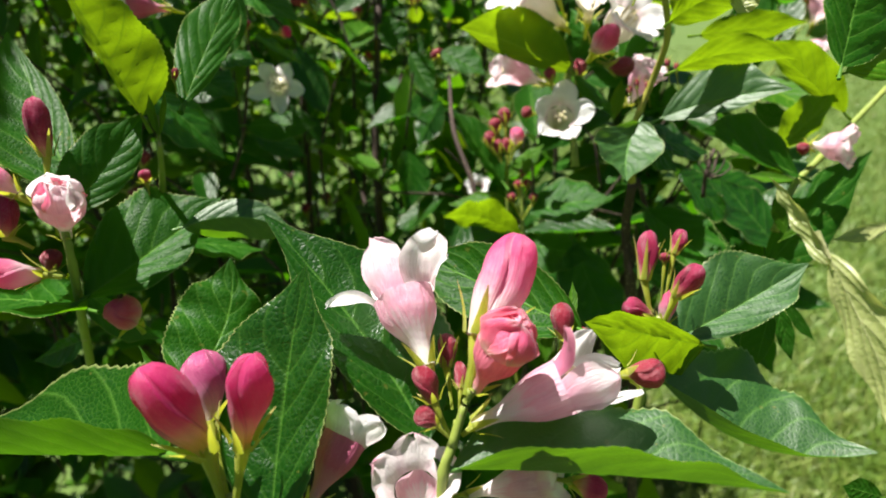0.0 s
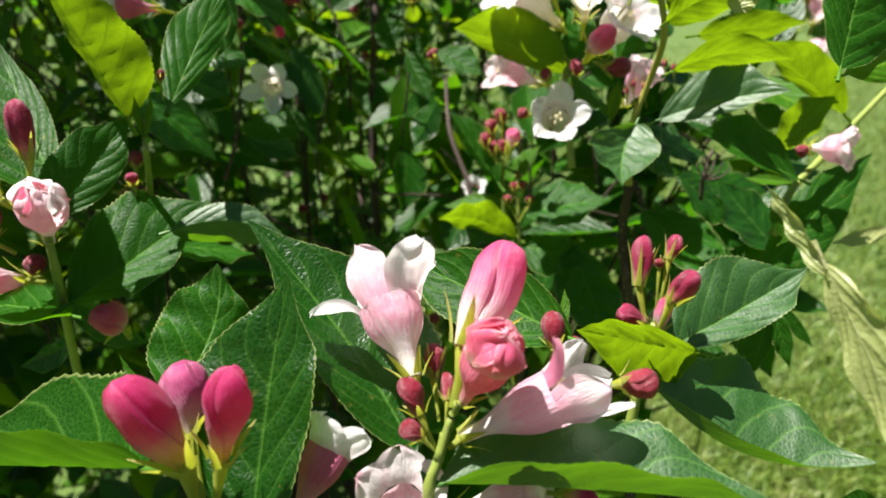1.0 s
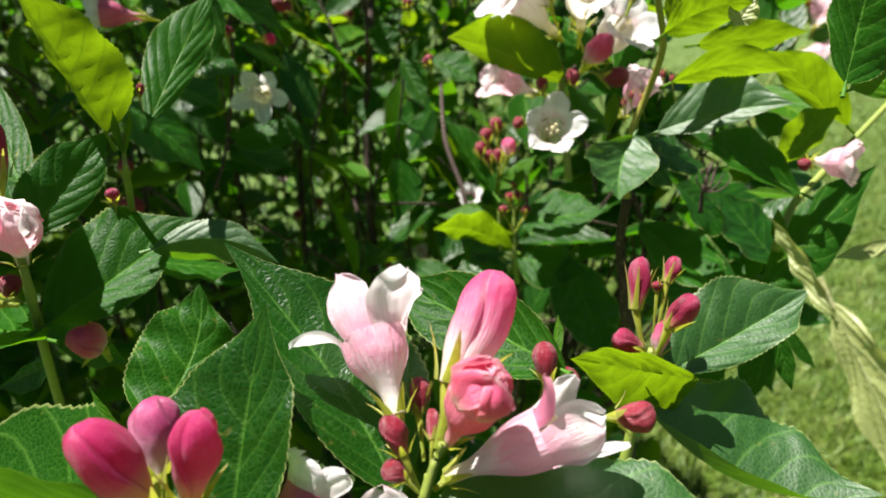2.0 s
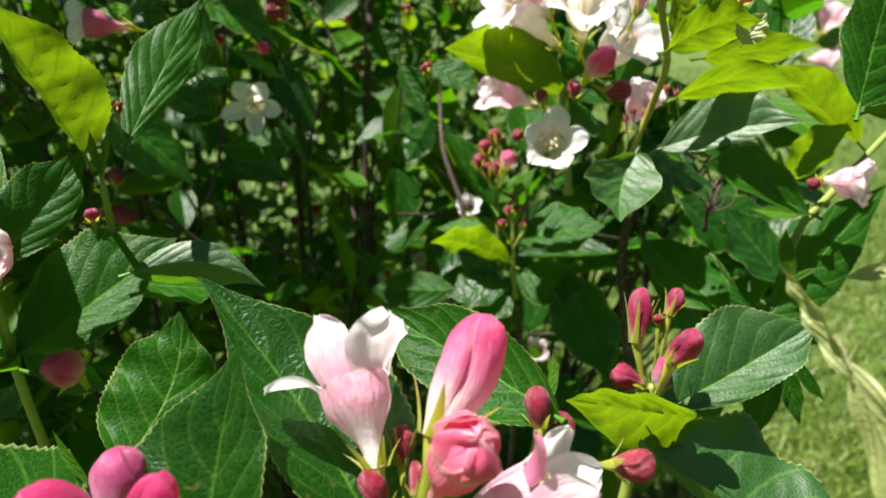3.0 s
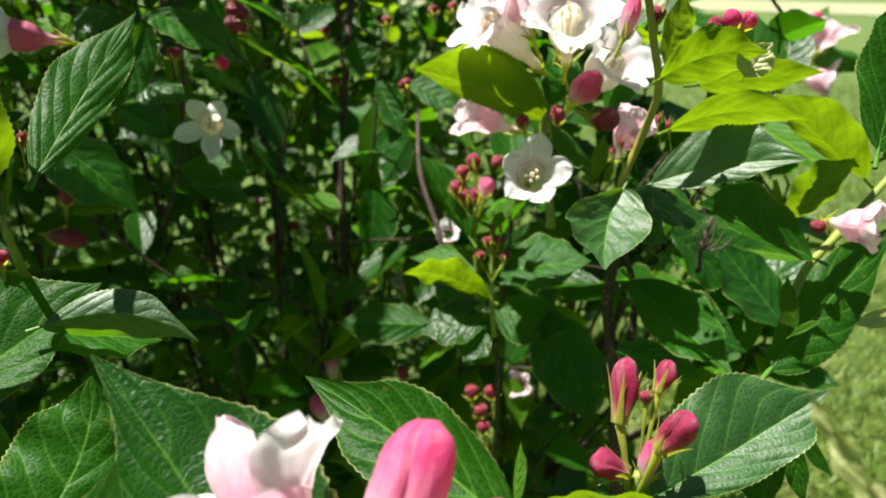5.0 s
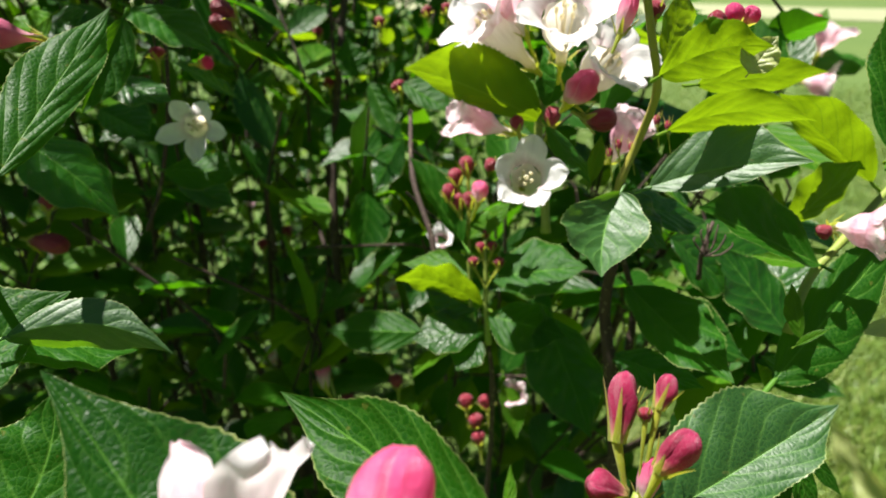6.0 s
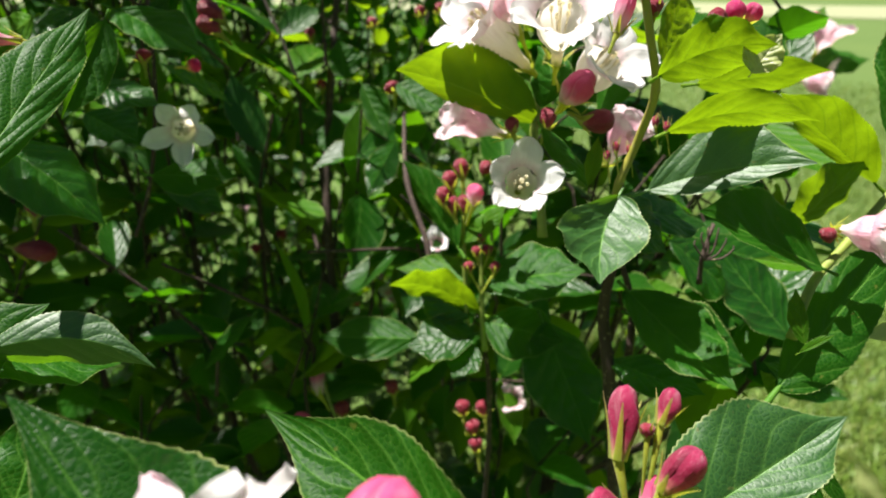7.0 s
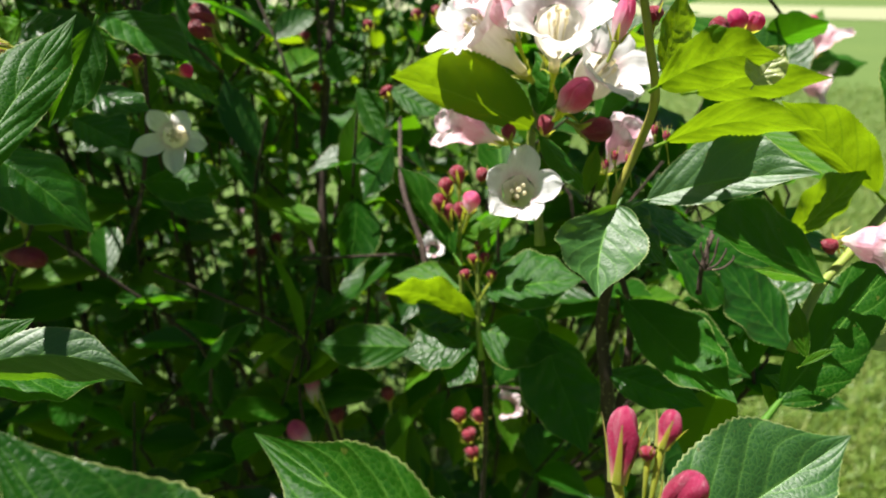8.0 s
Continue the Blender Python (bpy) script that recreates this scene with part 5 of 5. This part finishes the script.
bud(middle_shoot, (-0.0486, 0.3602, 0.7690), (-0.0604, 0.3684, 0.7843), 0.0120, (-0.0452, 0.3598, 0.7575), BUD_PINK)
bud(middle_shoot, (-0.0380, 0.4055, 0.7476), (-0.0406, 0.4107, 0.7574), 0.0104, (-0.0359, 0.4009, 0.7389), BUD_CRIMSON)
bud(middle_shoot, (-0.0026, 0.4131, 0.7618), (-0.0051, 0.4179, 0.7709), 0.0096, (-0.0016, 0.4084, 0.7531), BUD_CRIMSON)
bud(middle_shoot, (0.0450, 0.3757, 0.7767), (0.0434, 0.3804, 0.7856), 0.0094, (0.0466, 0.3696, 0.7653), BUD_CRIMSON)
bud(middle_shoot, (0.0587, 0.3757, 0.7768), (0.0572, 0.3805, 0.7857), 0.0094, (0.0603, 0.3696, 0.7654), BUD_CRIMSON)
bud(middle_shoot, (0.0517, 0.3698, 0.7656), (0.0501, 0.3745, 0.7745), 0.0094, (0.0532, 0.3637, 0.7542), BUD_CRIMSON)
bud(middle_shoot, (0.0543, 0.3647, 0.7561), (0.0527, 0.3695, 0.7650), 0.0094, (0.0559, 0.3587, 0.7447), BUD_CRIMSON)
flower(middle_shoot, (0.0278, 0.4335, 0.8641), (0.0262, 0.4280, 0.8752), 0.0087, (0.0298, 0.4300, 0.8575), flare=70, lobe=0.9, stamens=False)
flower(middle_shoot, (0.0833, 0.4087, 0.7536), (0.0799, 0.4034, 0.7650), 0.0102, (0.0873, 0.4059, 0.7484), petal=PETAL_BLUSH, flare=60, lobe=0.9, stamens=False)
flower(dark_cane, (-0.1613, 0.5214, 0.6887), (-0.1622, 0.5173, 0.7022), 0.0103, (-0.1617, 0.5209, 0.6772), flare=30, lobe=0.8, stamens=False)
flower(dark_cane, (-0.2025, 0.5333, 0.6685), (-0.2030, 0.5294, 0.6824), 0.0107, (-0.2032, 0.5327, 0.6566), flare=30, lobe=0.8, stamens=False)
flower(dark_cane, (-0.1357, 0.5558, 0.6682), (-0.1376, 0.5520, 0.6823), 0.0110, (-0.1357, 0.5551, 0.6562), flare=30, lobe=0.8, stamens=False)
flower(dark_cane, (-0.0102, 0.5369, 0.7604), (-0.0137, 0.5321, 0.7727), 0.0099, (-0.0094, 0.5368, 0.7497), flare=30, lobe=0.8, stamens=False)
flower(dark_cane, (-0.1362, 0.6901, 0.7930), (-0.1388, 0.6854, 0.8054), 0.0122, (-0.1360, 0.6895, 0.7812), flare=30, lobe=0.8, stamens=False)
flower(dark_cane, (-0.1881, 0.7116, 0.7694), (-0.1903, 0.7071, 0.7824), 0.0127, (-0.1881, 0.7107, 0.7571), flare=30, lobe=0.8, stamens=False)
stem(dark_cane, [(-0.1812, 0.5239, 0.5443), (-0.1719, 0.5211, 0.6242), (-0.1652, 0.5155, 0.6777)], 0.0012, 0.0007, BARK)
stem(dark_cane, [(-0.2036, 0.6896, 0.6430), (-0.1859, 0.6863, 0.7218), (-0.1868, 0.6982, 0.7656)], 0.0012, 0.0007, BARK)
bud(dark_cane, (-0.1330, 0.6433, 0.7687), (-0.1350, 0.6488, 0.7791), 0.0106, (-0.1311, 0.6378, 0.7584), BUD_CRIMSON)
bud(dark_cane, (-0.1418, 0.6854, 0.8053), (-0.1438, 0.6911, 0.8160), 0.0109, (-0.1398, 0.6797, 0.7946), BUD_CRIMSON)
bud(dark_cane, (-0.0852, 0.5927, 0.9931), (-0.0867, 0.5969, 1.0011), 0.0081, (-0.0837, 0.5884, 0.9851), BUD_CRIMSON)
bud(dark_cane, (-0.0663, 0.5651, 0.9413), (-0.0678, 0.5694, 0.9493), 0.0081, (-0.0648, 0.5609, 0.9333), BUD_CRIMSON)
bud(dark_cane, (-0.0759, 0.5842, 0.9772), (-0.0774, 0.5885, 0.9852), 0.0081, (-0.0744, 0.5800, 0.9692), BUD_CRIMSON)
bud(dark_cane, (-0.1475, 0.6008, 0.7741), (-0.1493, 0.6060, 0.7838), 0.0099, (-0.1457, 0.5957, 0.7644), BUD_CRIMSON)
bud(dark_cane, (-0.0233, 0.5570, 0.9900), (-0.0247, 0.5610, 0.9975), 0.0076, (-0.0219, 0.5531, 0.9825), BUD_CRIMSON)
bud(dark_cane, (0.0274, 0.5410, 1.0025), (0.0260, 0.5449, 1.0097), 0.0073, (0.0287, 0.5372, 0.9953), BUD_CRIMSON)
bud(dark_cane, (0.0132, 0.5399, 1.0005), (0.0119, 0.5438, 1.0077), 0.0073, (0.0145, 0.5361, 0.9933), BUD_CRIMSON)


# ---- the depth of the shrub: canes, twigs and leaves behind the front shoots ----
shrub = thing("weigela_shrub", (-0.15, 0.75, 0.0), "dense weigela shrub, dark inside with sunlit leaves", "shrub")
rng = random.Random(11)


def in_gap(x, y, z):
    """True where the view to the lawn is open, on the right of the shrub, or where the front shoots stand."""
    d = 0.883 * y - 0.469 * (z - 1.05)
    low_left = x < 0.02 and d > 0.37 and z < 1.05 - 0.80 * y
    return (d < 0.45 and not low_left) or x > (0.35 if z < 1.05 - 0.66 * y or z > 1.05 - 0.36 * y else 0.46) * min(d, 0.76) or z > 0.97 + 0.8 * (y - 0.38) or (x > 0.16 and y > 0.85)


def window(x, y, z):
    """True in gaps cut along the camera's lines of sight, where the lawn behind the shrub shows between the leaves."""
    return -0.42 * y < x < 0.02 * y and 1.05 - z > 0.28 * y and noise.noise(Vector((x * 9.0, z * 10.0 + y * 2.5, y * 0.9))) > 0.2


def twig_leaves(start, way, count, rng):
    """Leaf pairs along a twig, each pair turned a quarter against the last."""
    out, p, d = [], np.array(start, float), unit(np.array(way, float))
    for k in range(count):
        u = unit(np.cross(d, (rng.uniform(-1, 1), rng.uniform(-1, 1), 0.4)))
        for sgn in (1, -1):
            size = rng.uniform(0.04, 0.075) * (1.0 if start[1] < 0.58 else 0.7)
            go = unit(u * sgn + d * rng.uniform(0.3, 0.9) + np.array((0, 0, rng.uniform(-0.5, 0.1))))
            across = unit(np.cross(go, (0, 0, 1)) + 0.5 * np.array([rng.uniform(-1, 1) for _ in range(3)]))
            up = np.cross(across, go)
            fold = rng.uniform(0.05, 0.5)
            half = size * rng.uniform(0.21, 0.29)
            out.append((p.copy(), p + go * size, up * size * rng.uniform(-0.02, 0.10), (across + up * fold) * half, (-across + up * fold) * half))
        p = p + d * rng.uniform(0.028, 0.045)
        d = unit(d + np.array((rng.uniform(-0.2, 0.2), rng.uniform(-0.2, 0.2), rng.uniform(-0.1, 0.2))))
    return out, p


near, deep, twigs, budspots = [], [], [], []
tries = 0
while len(twigs) < 1400 and tries < 30000:
    tries += 1
    x, y, z = rng.uniform(-0.95, 0.42), rng.uniform(0.40, 1.25), rng.uniform(0.15, 1.22)
    if in_gap(x, y, z):
        continue
    if z < 0.45 and rng.random() < 0.6:
        continue
    way = (rng.uniform(-0.6, 0.6), rng.uniform(-0.7, 0.4), rng.uniform(0.3, 1.0))
    lv, end = twig_leaves((x, y, z), way, rng.randint(2, 4), rng)
    lv = [q for q in lv if not in_gap(*q[1])]
    if not lv or (y > 0.6 and window(x, y, z)):
        continue
    d = 0.883 * y - 0.469 * (z - 1.05)
    (near if d < 0.6 else deep).extend(lv)
    twigs.append(((x, y, z - 0.05), (x, y, z), tuple(end)))
    if rng.random() < 0.5:
        budspots.append((end, way))

# the back of the shrub, and unseen leaves added overhead to shade the left-hand shoots
back = []
for k in range(1100):
    y = rng.uniform(1.1, 2.0)
    x, z = rng.uniform(-1.5, 0.08 * y), rng.uniform(0.05, 1.15)
    if window(x, y, z):
        continue
    lv, end = twig_leaves((x, y, z), (rng.uniform(-0.6, 0.6), rng.uniform(-0.7, 0.4), rng.uniform(0.3, 1.0)), 3, rng)
    back += [q for q in lv if q[1][0] < 0.09 * q[1][1]]
back = [q for q in back if ((q[0][0] + 0.55) / 0.95) ** 2 + ((q[0][1] - 1.15) / 0.85) ** 2 < 1]
side = []
for k in range(14):
    lv, end = twig_leaves((rng.uniform(0.09, 0.24), rng.uniform(0.42, 0.56), rng.uniform(0.86, 0.98)), (rng.uniform(-0.5, 0.5), rng.uniform(-0.4, 0.3), rng.uniform(0.3, 0.9)), 2, rng)
    side += lv
    twigs.append(((0.12, 0.5, 0.62), tuple(lv[0][0]), tuple(end)))
for k in range(16):
    lv, end = twig_leaves((rng.uniform(0.13, 0.25), rng.uniform(0.34, 0.50), rng.uniform(0.79, 0.88)), (rng.uniform(-0.5, 0.5), rng.uniform(-0.4, 0.5), rng.uniform(0.3, 0.9)), 2, rng)
    side += lv
    twigs.append(((0.12, 0.45, 0.62), tuple(lv[0][0]), tuple(end)))


def open_sun(p):
    """True where a leaf would shade the shoots in front, which stand in the sun."""
    x, y = p[0] + 0.368 * (p[2] - 0.97), p[1] - 0.173 * (p[2] - 0.97)
    hole = (x + 0.10) ** 2 + (y - 0.365) ** 2 < 0.03 ** 2
    return hole or not (x < -0.125 or (x < -0.05 and 0.30 < y < 0.47))


# added above the camera's view, only to cast shade on the shoots below
shade_leaves = []
for k in range(300):
    lv, end = twig_leaves((rng.uniform(-0.85, -0.05), rng.uniform(0.20, 0.85), rng.uniform(1.13, 1.50)), (rng.uniform(-0.4, 0.4), rng.uniform(-0.6, 0.2), rng.uniform(0.2, 0.8)), 3, rng)
    if open_sun(end):
        continue
    shade_leaves += [q for q in lv if q[1][2] > 1.10 and q[0][2] > 1.10 and not open_sun(q[1])]
    twigs.append((tuple(lv[0][0] - np.array((0.1, -0.25, 0.3))), tuple(lv[0][0]), tuple(end)))

near = side + near
for i, q in enumerate(near[:300]):
    m = (LEAF_SHADED, LEAF, LEAF_PALE)[0 if i % 7 < 4 else 1 if i % 7 < 6 else 2]
    part("leaf", leaf_mesh(*q, rows=13, across=2, teeth=0.03, stalk=0.08, rng=rng), m, shrub, q[0])


def joined(name, pieces, material, label):
    """Many small pieces, given as vertices, faces and UVs, as one mesh."""
    verts, faces, uvs, o = [], [], [], 0
    for v, f, u in pieces:
        verts.append(v), uvs.append(u)
        faces += [tuple(o + i for i in p) for p in f]
        o += len(v)
    ob = part(name, sheet(name, np.concatenate(verts), faces, np.concatenate(uvs)), material, shrub, PLACE[shrub], label)
    return tagged(ob, kind="stuff")


def twig_arrays(points, r0, r1):
    line = smooth_line(points, 3)
    n = len(line)
    return np.array(tube_grid(line, [r0 + (r1 - r0) * i / n for i in range(n)], 5)), grid_faces(n, 5, 0, True), np.array([(j / 5, i / n) for i in range(n) for j in range(5)])


rest, layers = near[300:] + deep + shade_leaves, (LEAF_SHADED, LEAF, LEAF_PALE)
for k, m in enumerate(layers):
    chosen = [q for i, q in enumerate(rest) if (0 if i % 7 < 3 else 1 if i % 7 < 4 else 2) == k]
    joined("foliage", [leaf_arrays(*q, rows=10, across=2, teeth=0.02, stalk=0.08, rng=rng) for q in chosen], m, "mass of leaves deep in the shrub, with unseen shading leaves added above")
for k, m in enumerate((LEAF_SHADED, LEAF_PALE)):
    joined("foliage", [leaf_arrays(*q, rows=7, across=1, teeth=0.0, stalk=0.08, rng=rng) for i, q in enumerate(back) if (i % 5 > 2) == k], m, "mass of leaves at the back of the shrub")
joined("twig", [twig_arrays(t, 0.0014, 0.0008) for t in twigs], BARK, "thin brown twigs")
for k, (p, way) in enumerate(budspots[:64]):
    p = np.array(p)
    if in_gap(*p):
        continue
    for j in range(rng.randint(2, 4)):
        w = unit(np.array(way) + np.array([rng.uniform(-0.8, 0.8) for _ in range(3)]))
        s = rng.uniform(0.005, 0.010)
        bud(shrub, p + w * 0.006, p + w * (0.006 + s), s * 0.62, p, BUD_CRIMSON if j % 2 else BUD_ROSE, reach=0.6)
canes = random.Random(4)
for k in range(9):
    x, y = -0.06 - 0.035 * k + canes.uniform(-0.012, 0.012), canes.uniform(0.50, 0.66)
    pts = [(x * 0.8 - 0.03, y + 0.16, -0.02), (x * 0.9 - 0.01, y + 0.08, 0.30), (x, y, 0.60), (x + canes.uniform(-0.05, 0.03), y - 0.02, canes.uniform(0.74, 0.90))]
    stem(shrub, pts, canes.uniform(0.0045, 0.0065), 0.0022, BARK, "cane")
for k in range(11):
    x, y = canes.uniform(-0.65, 0.12), canes.uniform(0.62, 1.0)
    x0, y0 = -0.15 + (x + 0.15) * 0.5, 0.78 + (y - 0.78) * 0.5
    top = canes.uniform(0.95, 1.3)
    pts = [(x0, y0, -0.02), (x0 + (x - x0) * 0.4, y0 + (y - y0) * 0.4, top * 0.35), (x0 + (x - x0) * 0.8, y0 + (y - y0) * 0.8, top * 0.7), (x, y, top)]
    stem(shrub, pts, canes.uniform(0.003, 0.005), 0.0015, BARK, "cane")
